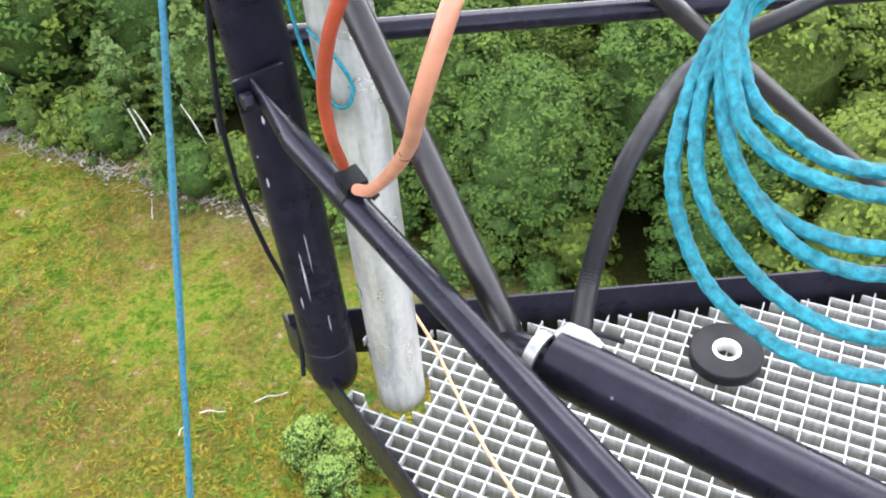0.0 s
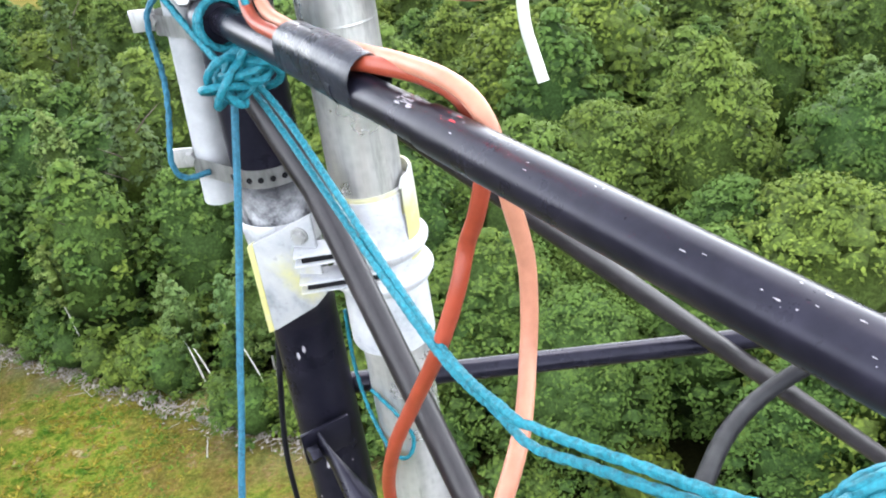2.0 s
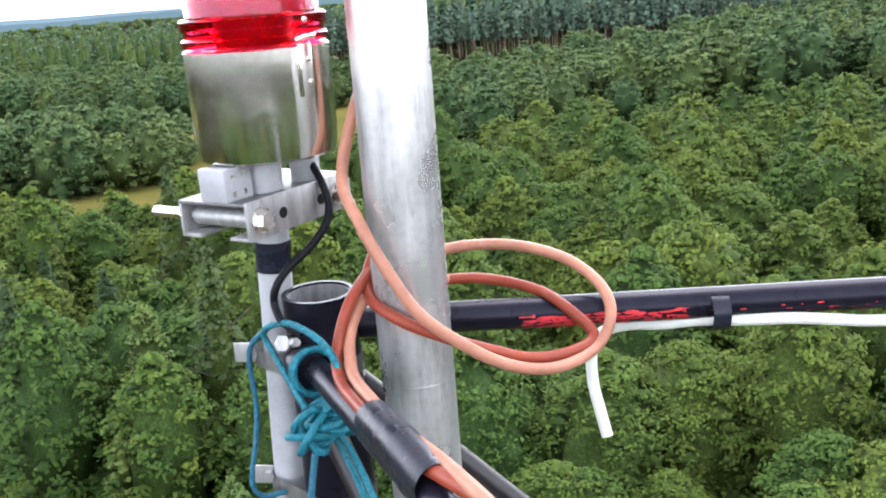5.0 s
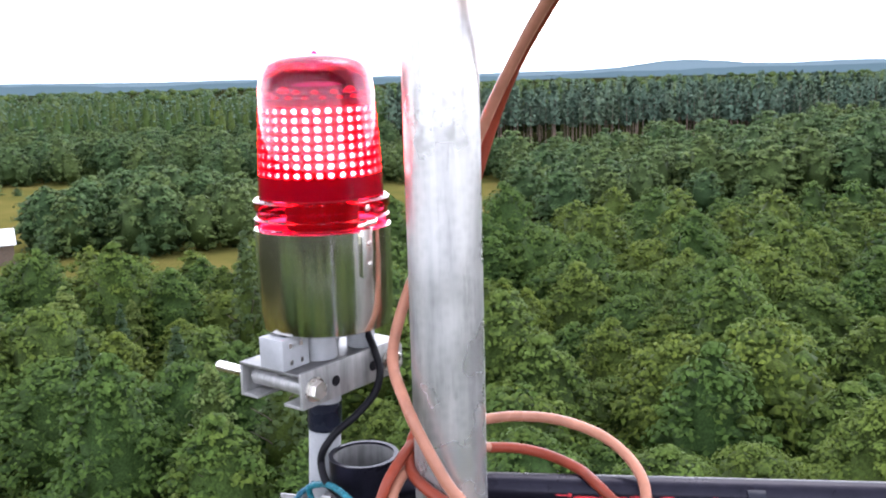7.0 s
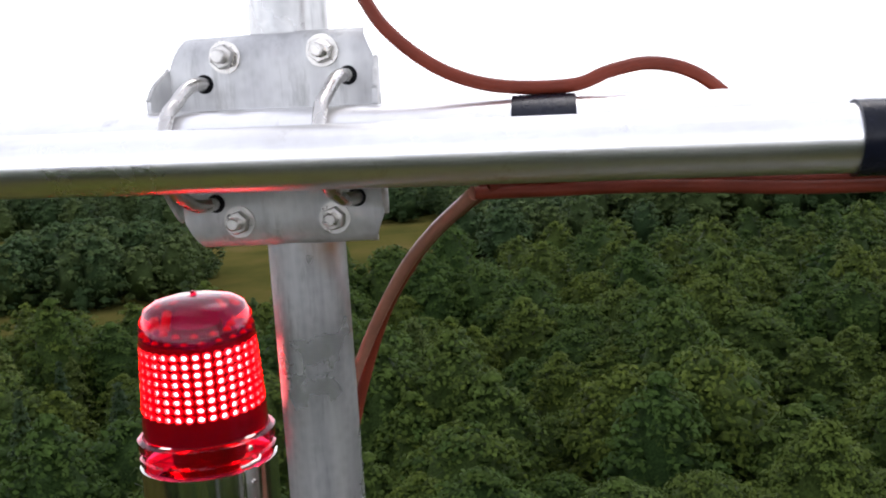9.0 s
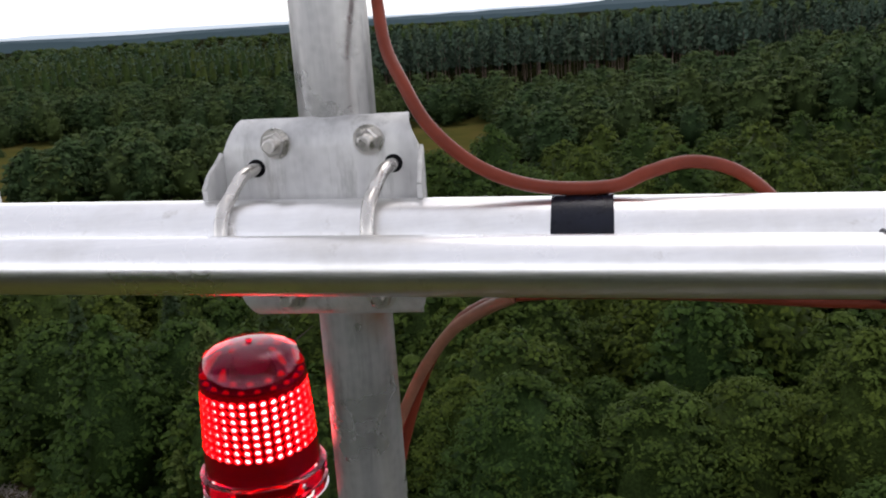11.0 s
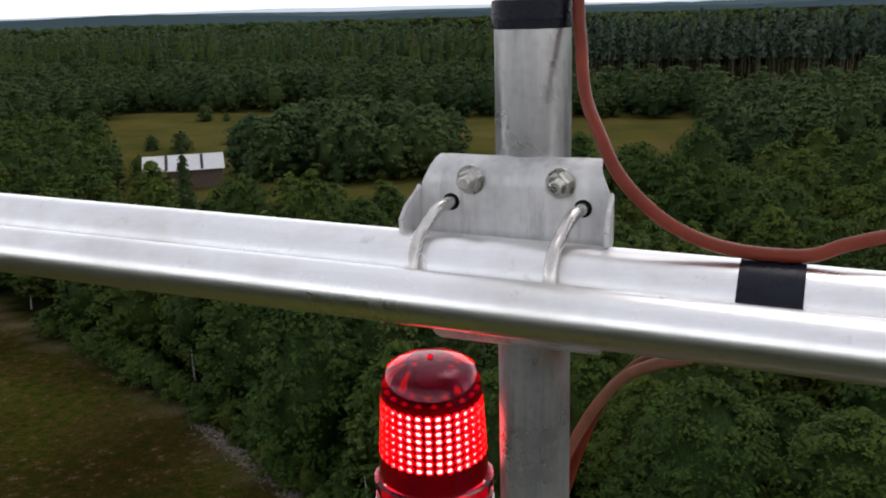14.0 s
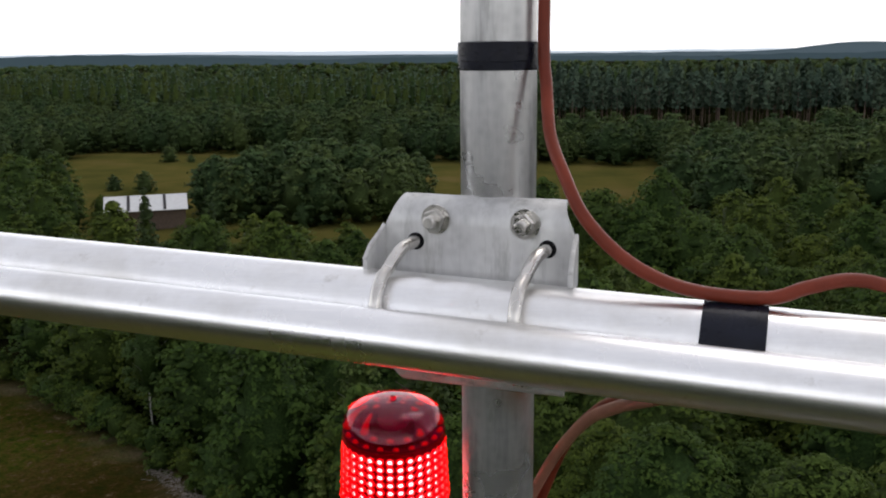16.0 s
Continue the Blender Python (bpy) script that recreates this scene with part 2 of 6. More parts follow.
# ---------- mesh makers ----------
def smooth(me, deg=40):
    me.polygons.foreach_set("use_smooth", [True] * len(me.polygons))
    me.set_sharp_from_angle(angle=radians(deg))


def mesh_of(name, bm, mat, deg=40):
    me = bpy.data.meshes.new(name)
    bmesh.ops.recalc_face_normals(bm, faces=bm.faces)
    bm.to_mesh(me)
    bm.free()
    for x in (mat if isinstance(mat, (list, tuple)) else [mat]):
        me.materials.append(x)
    smooth(me, deg)
    return me


def part(name, bm, mat, parent=None, label="", deg=40):
    ob = new(name, mesh_of(name, bm, mat, deg))
    if parent is not None:
        ob.parent = parent
    if label:
        tagged(ob, label)
    return ob


def thing(name, label, category, group="", kind="", at=(0, 0, 0)):
    ob = new(name)
    ob.empty_display_size = 0.05
    ob.location = at
    return tagged(ob, label, category, group, kind)


def spline(P, n=8):
    """Smooth points through P."""
    P = [Vector(p) for p in P]
    if len(P) < 3:
        return P
    Q = [2 * P[0] - P[1], *P, 2 * P[-1] - P[-2]]
    out = []
    for i in range(1, len(Q) - 2):
        a, b, c, d = Q[i - 1:i + 3]
        for k in range(n):
            t = k / n
            out.append(0.5 * ((2 * b) + (c - a) * t + (2 * a - 5 * b + 4 * c - d) * t * t + (3 * b - a - 3 * c + d) * t ** 3))
    return out + [P[-1]]


def frames_along(P):
    """Axes along a polyline that don't twist."""
    T = []
    for i in range(len(P)):
        T.append((P[min(i + 1, len(P) - 1)] - P[max(i - 1, 0)]).normalized())
    u = T[0].cross(Vector((0.21, 0.37, 0.9))).normalized()
    out = []
    for t in T:
        u = (u - t * u.dot(t)).normalized()
        out.append((t, u, t.cross(u)))
    return out


def sweep(bm, P, r, seg=16, cap=True, radii=None, turn=0.0):
    """A round tube along the points P."""
    rings = []
    for i, (p, (t, u, v)) in enumerate(zip(P, frames_along(P))):
        rr = radii[i] if radii else r
        rings.append([bm.verts.new(p + rr * (math.cos(a) * u + math.sin(a) * v)) for a in (2 * math.pi * k / seg + turn for k in range(seg))])
    for A, B in zip(rings, rings[1:]):
        for k in range(seg):
            bm.faces.new((A[k], A[(k + 1) % seg], B[(k + 1) % seg], B[k]))
    if cap:
        bm.faces.new(rings[0][::-1])
        bm.faces.new(rings[-1])
    return bm


def tube(P, r, seg=24, **k):
    return sweep(bmesh.new(), [Vector(p) for p in P], r, seg, **k)


def pipe(a, b, r, wall=0.003, seg=40):
    """An open pipe with a wall."""
    a, b = Vector(a), Vector(b)
    t, u, v = frames_along([a, b])[0]
    bm = bmesh.new()
    rings = []
    for p, rr in ((a, r), (b, r), (b, r - wall), (a, r - wall)):
        rings.append([bm.verts.new(p + rr * (math.cos(2 * math.pi * k / seg) * u + math.sin(2 * math.pi * k / seg) * v)) for k in range(seg)])
    for A, B in zip(rings, rings[1:] + rings[:1]):
        for k in range(seg):
            bm.faces.new((A[k], A[(k + 1) % seg], B[(k + 1) % seg], B[k]))
    return bm


def lathe(profile, seg=48, at=(0, 0, 0)):
    """A turned body from (radius, height) pairs round a standing axis."""
    bm = bmesh.new()
    x, y, z = at
    rings = []
    for r, h in profile:
        if r < 1e-6:
            rings.append([bm.verts.new((x, y, z + h))])
        else:
            rings.append([bm.verts.new((x + r * math.cos(2 * math.pi * k / seg), y + r * math.sin(2 * math.pi * k / seg), z + h)) for k in range(seg)])
    for A, B in zip(rings, rings[1:]):
        for k in range(seg):
            j = (k + 1) % seg
            if len(A) == 1 and len(B) > 1:
                bm.faces.new((A[0], B[j], B[k]))
            elif len(B) == 1 and len(A) > 1:
                bm.faces.new((A[k], A[j], B[0]))
            elif len(A) > 1:
                bm.faces.new((A[k], A[j], B[j], B[k]))
    return bm


def box(size, m=None, bevel=0.0, bm=None):
    bm = bm or bmesh.new()
    made = bmesh.ops.create_cube(bm, size=1.0)["verts"]
    bmesh.ops.scale(bm, vec=size, verts=made)
    if bevel:
        edges = list({e for v in made for e in v.link_edges})
        made = bmesh.ops.bevel(bm, geom=edges, offset=bevel, segments=2, profile=0.6, affect="EDGES")["verts"]
        made = list({v for v in made}) if len(bm.verts) != len(made) else list(bm.verts)
    if m is not None:
        bmesh.ops.transform(bm, matrix=m, verts=bm.verts if bevel else made)
    return bm


def prism(outline, depth, m=None, bevel=0.0):
    """A plate: an outline in x, z that is depth thick along y, centred."""
    bm = bmesh.new()
    a = [bm.verts.new((x, -depth / 2, z)) for x, z in outline]
    b = [bm.verts.new((x, depth / 2, z)) for x, z in outline]
    n = len(a)
    bm.faces.new(a)
    bm.faces.new(b[::-1])
    for i in range(n):
        bm.faces.new((a[i], b[i], b[(i + 1) % n], a[(i + 1) % n]))
    if bevel:
        bmesh.ops.bevel(bm, geom=bm.edges[:], offset=bevel, segments=2, profile=0.6, affect="EDGES")
    if m is not None:
        bmesh.ops.transform(bm, matrix=m, verts=bm.verts)
    return bm


def hexagon(r, h, m):
    """A hexagonal nut or bolt head standing on z = 0 before m."""
    bm = lathe([(0, 0), (r * 0.93, 0), (r, h * 0.12), (r, h * 0.86), (r * 0.9, h), (0, h)], 6)
    bmesh.ops.transform(bm, matrix=m, verts=bm.verts)
    return bm


def along(p, d, spin=0.0):
    """The pose at p whose z axis points along d."""
    q = Vector(d).to_track_quat("Z", "Y").to_matrix().to_4x4()
    return Matrix.Translation(p) @ q @ Matrix.Rotation(spin, 4, "Z")


def twisted(P, r, pitch=0.014, seg=18):
    """A braided rope along a path: two sets of strands that cross over its round skin."""
    P = [Vector(p) for p in P]
    d = [0.0]
    for a, b in zip(P, P[1:]):
        d.append(d[-1] + (b - a).length)
    n = min(620, max(12, int(d[-1] / (pitch / 9))))
    E, j = [], 0
    for i in range(n + 1):
        s = d[-1] * i / n
        while j < len(P) - 2 and d[j + 1] < s:
            j += 1
        E.append(P[j].lerp(P[j + 1], (s - d[j]) / max(1e-9, d[j + 1] - d[j])))
    bm = bmesh.new()
    rings = []
    for i, (p, (t, u, v)) in enumerate(zip(E, frames_along(E))):
        w = 2 * math.pi * (d[-1] * i / n) / pitch
        ring = []
        for k in range(seg):
            a = 2 * math.pi * k / seg
            x, y = math.sin(3 * a + w), math.sin(3 * a - w)
            rr = r * (0.86 + 0.2 * max(x, y) * (1 if x * y < 0 else 0.75))
            ring.append(bm.verts.new(p + rr * (math.cos(a) * u + math.sin(a) * v)))
        rings.append(ring)
    for A, B in zip(rings, rings[1:]):
        for k in range(seg):
            bm.faces.new((A[k], A[(k + 1) % seg], B[(k + 1) % seg], B[k]))
    bm.faces.new(rings[0][::-1])
    bm.faces.new(rings[-1])
    return bm


# ---------- tower head: leg, rails and braces ----------
LEG = Vector((-0.08, 0.045, 0))
FRONT = Vector((math.cos(radians(-66)), math.sin(radians(-66)), 0))
REAR = Vector((math.cos(radians(-2)), math.sin(radians(-2)), 0))
SIDE = Vector((-FRONT.y, FRONT.x, 0))
RAIL = (FRONT - SIDE * 0.033 + Vector((0, 0, 0.024))).normalized()
LEG_TOP = 0.925

tower = thing("tower_head", "black painted tubular steel tower head with worn rails and braces", "tower", at=(LEG.x, LEG.y, 0))


def tpart(name, bm, mat, label=""):
    ob = part(name, bm, mat, None, label)
    ob.parent = tower
    ob.matrix_parent_inverse = Matrix.Translation(tower.location).inverted()
    return ob


tpart("leg", pipe((LEG.x, LEG.y, 0.012), (LEG.x, LEG.y, LEG_TOP), 0.031, 0.004, 56), M_BLACK, "thick black tower leg with an open top")
tpart("leg_lining", pipe((LEG.x, LEG.y, LEG_TOP - 0.1), (LEG.x, LEG.y, LEG_TOP - 0.002), 0.0269, 0.0008, 48), M_ZINC, "bare grey inside of the leg")
tpart("leg_floor", lathe([(0, -0.002), (0.0262, -0.002), (0.0262, 0), (0, 0)], 32, (LEG.x, LEG.y, LEG_TOP - 0.06)), M_ZINC)
tpart("leg_collar", lathe([(0.0311, -0.003), (0.0319, -0.002), (0.0319, 0.002), (0.0311, 0.003)], 40, (LEG.x, LEG.y, 0.062)), M_BLACK, "weld seam round the leg")
tpart("leg_plug", lathe([(0, -0.024), (0.015, -0.022), (0.026, -0.012), (0.0305, 0.004), (0.031, 0.0125), (0, 0.0125)], 40, (LEG.x, LEG.y, 0.0)), M_BLACK, "rounded black foot of the leg")
tpart("top_rail", tube([LEG + Vector((-0.008, -0.03, 0.872)), LEG + RAIL * 0.36 + Vector((-0.011, -0.02, 0.872))], 0.0108), M_BLACK, "black top rail with scraped paint")
tpart("top_rail", tube([LEG + RAIL * 0.336 + Vector((-0.011, -0.02, 0.872)), LEG + RAIL * 1.6 + Vector((-0.011, -0.02, 0.872))], 0.012), M_BLACK, "sleeved end of the black top rail")
tpart("rail_plug", lathe([(0, -0.012), (0.016, -0.012), (0.018, 0), (0.016, 0.012), (0, 0.012)], 24), M_BLACK).matrix_local = along(LEG - tower.location + Vector((-0.012, -0.034, 0.872)), FRONT)
tpart("rear_top_rail", tube([LEG + Vector((0.02, 0.008, 0.892)), LEG + REAR * 1.4 + Vector((0, 0.02, 0.872))], 0.0135), M_BLACK, "black rear rail with flaked red paint")
tpart("rear_middle_rail", tube([(-0.06, 0.0735, 0.472), (1.3, 0.002, 0.398)], 0.0112), M_BLACK)

# flattened tube end on the middle rail, bolted to the leg
mid0 = Vector((-0.076, -0.028, 0.458))
mid_dir = Vector((0.40, -0.916, 0.0))
P = [mid0 + mid_dir * s + Vector((-0.002, 0.0, k)) for s, k in ((-0.022, 0.012), (0.0, 0.006), (0.03, 0.002), (0.055, 0.0), (0.5, -0.004), (1.4, -0.01))]
bm = bmesh.new()
rings = []
for p, (a, b) in zip(P, ((0.013, 0.003), (0.0155, 0.003), (0.0145, 0.008), (0.0118, 0.0118), (0.0118, 0.0118), (0.0118, 0.0118))):
    side = Vector((0.916, 0.40, 0))
    rings.append([bm.verts.new(p + a * math.cos(2 * math.pi * k / 24) * Vector((0, 0, 1)) + b * math.sin(2 * math.pi * k / 24) * side) for k in range(24)])
for A, B in zip(rings, rings[1:]):
    for k in range(24):
        bm.faces.new((A[k], A[(k + 1) % 24], B[(k + 1) % 24], B[k]))
bm.faces.new(rings[0])
bm.faces.new(rings[-1][::-1])
tpart("middle_rail", bm, M_BLACK, "black middle rail with a flattened end")
tpart("rail_bolt", hexagon(0.008, 0.01, along((-0.089, -0.018, 0.468), (-0.9, -0.4, 0))), M_BLACK)
tpart("rail_lug", box((0.004, 0.05, 0.035), Matrix.Translation((-0.081, 0.0, 0.466)) @ Matrix.Rotation(radians(-66), 4, "Z"), 0.001), M_BLACK)

tpart("brace", tube([(-0.083, 0.01, 0.83), (-0.04, -0.038, 0.742), (0.08, -0.292, 0.415), (0.2, -0.545, 0.085)], 0.0105, 20), M_FADED, "grey worn front brace")
tpart("rear_brace", tube([(-0.055, 0.06, 0.836), (0.1, 0.0614, 0.6784), (0.6, 0.0135, 0.1836), (0.70, 0.005, 0.085)], 0.0104, 20), M_FADED, "grey worn rear brace")
P = [Vector((0.1, -0.342, 0.44)).lerp(Vector((0.75, -1.017, 0.433)), k / 520) for k in range(521)]
tpart("cross_tube", tube(P, 0.0212, 32, radii=[0.0211 + 0.00035 * (k % 2) for k in range(521)]), M_BLACK, "glossy black finely ribbed cross tube")
tpart("tube_fork", tube([(0.075, -0.30, 0.41), (0.09, -0.325, 0.43), (0.104, -0.342, 0.437)], 0.013, 20), M_BLACK)

# toe boards round the platform
def board(a, b, z0, z1, thick=0.004):
    a, b = Vector((*a, 0)), Vector((*b, 0))
    d = (b - a).normalized()
    mid = (a + b) / 2
    m = Matrix.Translation((mid.x, mid.y, (z0 + z1) / 2)) @ Matrix.Rotation(math.atan2(d.y, d.x), 4, "Z")
    return box(((b - a).length, thick, z1 - z0), m, 0.0012)


tpart("toe_board", board((-0.139, 0.142), (0.36, -0.98), -0.05, 0.022), M_BLACK, "black steel toe board")
tpart("toe_board", board((-0.13, 0.118), (1.45, -0.085), -0.045, 0.042), M_BLACK, "black steel toe board")
tpart("corner_plate", box((0.06, 0.004, 0.06), Matrix.Translation((-0.068, 0.095, 0.0)) @ Matrix.Rotation(radians(40), 4, "Z"), 0.001), M_BLACK)

# lower tower, hidden under the platform
for x, y in ((0.62, -0.28), (1.05, -0.22), (0.86, -0.62)):
    tpart("lower_leg", tube([(x, y, -26.9), (x, y, -0.04)], 0.05, 12), M_FADED)
for k in range(26):
    z = -26.5 + k
    tpart("lower_brace", tube([(0.62, -0.28, z), (1.05, -0.22, z + 1)], 0.015, 8), M_FADED)
    tpart("lower_brace", tube([(1.05, -0.22, z), (0.86, -0.62, z + 1)], 0.015, 8), M_FADED)
tpart("platform_beam", box((1.3, 0.05, 0.05), Matrix.Translation((0.75, -0.3, -0.055))), M_FADED)
tpart("platform_beam", box((0.05, 0.8, 0.05), Matrix.Translation((0.62, -0.4, -0.108))), M_FADED)

# scraped patches on the rails
random.seed(4)


def scrapes(bm, a, b, r, n, size, around=(0.3, 2.2)):
    """Thin flakes of bare or primed metal that lie on a tube."""
    a, b = Vector(a), Vector(b)
    t, u, v = frames_along([a, b])[0]
    up = (Vector((0, 0, 1)) - t * t.z).normalized()
    side = t.cross(up)
    for _ in range(n):
        c = a.lerp(b, random.random())
        ang = random.uniform(*around)
        w, l = random.uniform(0.2, 0.9) * size * 0.5, random.uniform(0.3, 2.4) * size
        k = random.randint(5, 8)
        vs = []
        for j in range(k):
            q = 2 * math.pi * j / k
            da = w * math.sin(q) * random.uniform(0.5, 1.1) / r
            dl = l * math.cos(q) * random.uniform(0.5, 1.1)
            n_ = math.cos(ang + da) * side + math.sin(ang + da) * up
            vs.append(bm.verts.new(c + t * dl + n_ * (r + 0.0004)))
        bm.faces.new(vs)


M_BARE = plastic("bare scraped metal", (0.186, 0.1736, 0.1922), 0.5, 0.4, 90)
rail0 = LEG + Vector((-0.011, -0.02, 0.872))
bare, red = bmesh.new(), bmesh.new()
scrapes(bare, rail0 + RAIL * 0.312, rail0 + RAIL * 0.326, 0.0108, 60, 0.0016, (1.0, 2.2))
scrapes(bare, rail0 + RAIL * 0.345, rail0 + RAIL * 0.6, 0.012, 44, 0.0009, (0.6, 2.6))
scrapes(red, rail0 + RAIL * 0.345, rail0 + RAIL * 0.375, 0.012, 5, 0.0016, (1.2, 2.0))
rr0 = LEG + Vector((0.0, 0.0083, 0.892))
rr_end = LEG + REAR * 1.4 + Vector((0, 0.02, 0.872))
rr_dir = (rr_end - rr0).normalized()
scrapes(red, rr0 + rr_dir * 0.175, rr0 + rr_dir * 0.31, 0.0135, 110, 0.0044, (-0.85, 0.1))
scrapes(red, rr0 + rr_dir * 0.3, rr0 + rr_dir * 0.55, 0.0135, 30, 0.0024, (-0.9, 0.0))
tagged(tpart("bare_metal", bare, M_BARE), "flecks of scraped bare metal", "", "", "stuff")
tagged(tpart("red_primer", red, M_RED), "flaked patches of red primer", "", "", "stuff")
for ang, z0, ln, wd in ((-100, 0.20, 0.075, 0.0022), (-82, 0.235, 0.06, 0.0012), (-128, 0.34, 0.012, 0.003), (-110, 0.555, 0.008, 0.0035), (-98, 0.562, 0.008, 0.0035), (-120, 0.16, 0.02, 0.002), (-72, 0.12, 0.03, 0.0014), (-105, 0.42, 0.01, 0.003)):
    # upright scratches down the leg
    bm = bmesh.new()
    vs = []
    for da, dz in ((-0.5, 0.0), (0.0, -ln * 0.5), (0.5, 0.0), (0.25, ln * 0.5), (-0.2, ln * 0.6)):
        a = radians(ang) + da * wd / 0.031
        vs.append(bm.verts.new((LEG.x + 0.0314 * math.cos(a), LEG.y + 0.0314 * math.sin(a), z0 + dz)))
    bm.faces.new(vs)
    tpart("scratch", bm, M_BARE, "bare scratch in the paint")

# ---------- platform grating ----------
grating = thing("platform_grating", "galvanised steel platform grating with a hole cut for the pole", "grating", at=(0.3, -0.2, 0))
CORNER, NEAR_END, FAR_END = Vector((-0.118, 0.105)), Vector((0.33, -0.93)), Vector((1.4, -0.09))
BAR_DIR = radians(-35)


def clipped(p, d):
    """The stretches of the line p + s d that lie inside the platform and outside the pole's cut-out."""
    tri = (CORNER, NEAR_END, FAR_END)
    lo, hi = -9.0, 9.0
    for a, b in zip(tri, tri[1:] + tri[:1]):
        n = Vector((-(b - a).y, (b - a).x)).normalized()
        den, num = d.dot(n), (a - p).dot(n)
        if abs(den) < 1e-9:
            if -num < 0:
                return []
            continue
        s = num / den
        if den > 0:
            lo = max(lo, s)
        else:
            hi = min(hi, s)
    if hi - lo < 0.01:
        return []
    # cut-out round the pole and the leg
    out = [(lo, hi)]
    for c, rad in ((Vector((-0.005, 0.0)), 0.043), (Vector((-0.075, 0.055)), 0.048)):
        res = []
        for a, b in out:
            m = (c - p).dot(d)
            h = rad * rad - ((c - p) - d * m).length_squared
            if h <= 0:
                res.append((a, b))
                continue
            h = math.sqrt(h)
            if m - h > a:
                res.append((a, min(b, m - h)))
            if m + h < b:
                res.append((max(a, m + h), b))
        out = [q for q in res if q[1] - q[0] > 0.004]
    return out


def grate_bars(name, angle, pitch, thick, z0, z1):
    d = Vector((math.cos(angle), math.sin(angle)))
    n = Vector((-d.y, d.x))
    for k in range(-80, 80):
        p = Vector((0.3, -0.2)) + n * (k * pitch)
        for a, b in clipped(p, d):
            c = p + d * ((a + b) / 2)
            m = Matrix.Translation((c.x - 0.3, c.y + 0.2, (z0 + z1) / 2)) @ Matrix.Rotation(angle, 4, "Z")
            bm = bmesh.new()
            made = bmesh.ops.create_cube(bm, size=1.0)["verts"]
            bmesh.ops.scale(bm, vec=(b - a, thick, z1 - z0), verts=made)
            ob = part(name, bm, M_GRATE, grating)
            ob.matrix_local = m


grate_bars("bearing_bar", BAR_DIR, 0.0187, 0.0024, -0.03, -0.0005)
grate_bars("cross_bar", BAR_DIR + math.pi / 2, 0.026, 0.0018, -0.012, 0.001)

# ---------- galvanised pole ----------
pole = thing("antenna_pole", "weathered galvanised steel pole standing through the platform", "pole")
part("shaft", pipe((0, 0, -0.012), (0, 0, 2.6), 0.0300, 0.003, 64), M_POLE, pole)
part("seam", lathe([(0.0301, -0.0012), (0.0304, 0), (0.0301, 0.0012)], 48, (0, 0, 0.862)), M_POLE, pole)
bm = lathe([(0.0302, 0.0), (0.0312, 0.001), (0.0316, 0.019), (0.0304, 0.0195)], 48, (0, 0, 1.571))
part("tape_band", bm, M_TAPE, pole, "black vinyl tape wound round the pole")
part("tape_band", lathe([(0.0303, 0.0), (0.0319, 0.001), (0.0319, 0.015), (0.0303, 0.0155)], 48, (0.0, 0, 1.577)), M_TAPE, pole)

# ---------- clamp between leg and pole ----------
clamp = thing("pole_clamp", "zinc sprayed steel clamp joining the pole to the tower leg", "clamp", at=(-0.03, 0.01, 0.66))


def cpart(name, bm, mat, label="", parent=None):
    ob = part(name, bm, mat, None, label)
    ob.parent = parent or clamp
    ob.matrix_parent_inverse = Matrix.Translation(clamp.location).inverted()
    return ob


cpart("sleeve", lathe([(0.0302, 0.0), (0.0365, 0.0), (0.0375, 0.003), (0.0368, 0.06), (0.0375, 0.108), (0.0352, 0.128), (0.034, 0.1475), (0.0302, 0.1475)], 64, (0, 0, 0.574)), M_CLAMP, "white zinc sprayed sleeve")
for z, r in ((0.644, 0.0448), (0.673, 0.0438)):
    cpart("bead", lathe([(0.0368, -0.011), (r - 0.003, -0.0075), (r - 0.0006, -0.003), (r, 0.0), (r - 0.001, 0.002), (0.0375, 0.006), (0.0368, 0.007)], 64, (0, 0, z)), M_CLAMP, "raised clamp band")
bm = bmesh.new()
rows = []
for z, r in ((0.66, 0.0378), (0.69, 0.0384), (0.722, 0.0384), (0.7345, 0.0378), (0.7345, 0.0352), (0.69, 0.0352)):
    rows.append([bm.verts.new((r * math.cos(radians(w)), r * math.sin(radians(w)), z - (0.008 if w in (-48, 64) and z > 0.7 else 0))) for w in range(-48, 65, 8)])
for A, B in zip(rows, rows[1:]):
    for k in range(len(A) - 1):
        bm.faces.new((A[k], A[k + 1], B[k + 1], B[k]))
cpart("liner", bm, M_YELLOW, "yellow stained liner standing above the sleeve")
cpart("liner_rim", lathe([(0.0303, 0), (0.0335, 0.0), (0.0332, 0.0022), (0.0303, 0.003)], 48, (0, 0, 0.7216)), M_YELLOW, "yellow stained rim")
cpart("leg_band", lathe([(0.0312, 0), (0.0335, 0.0), (0.035, 0.012), (0.0365, 0.024), (0.0352, 0.027), (0.0312, 0.022)], 48, (LEG.x, LEG.y, 0.667)), M_CLAMP, "flared zinc sprayed collar on the leg")
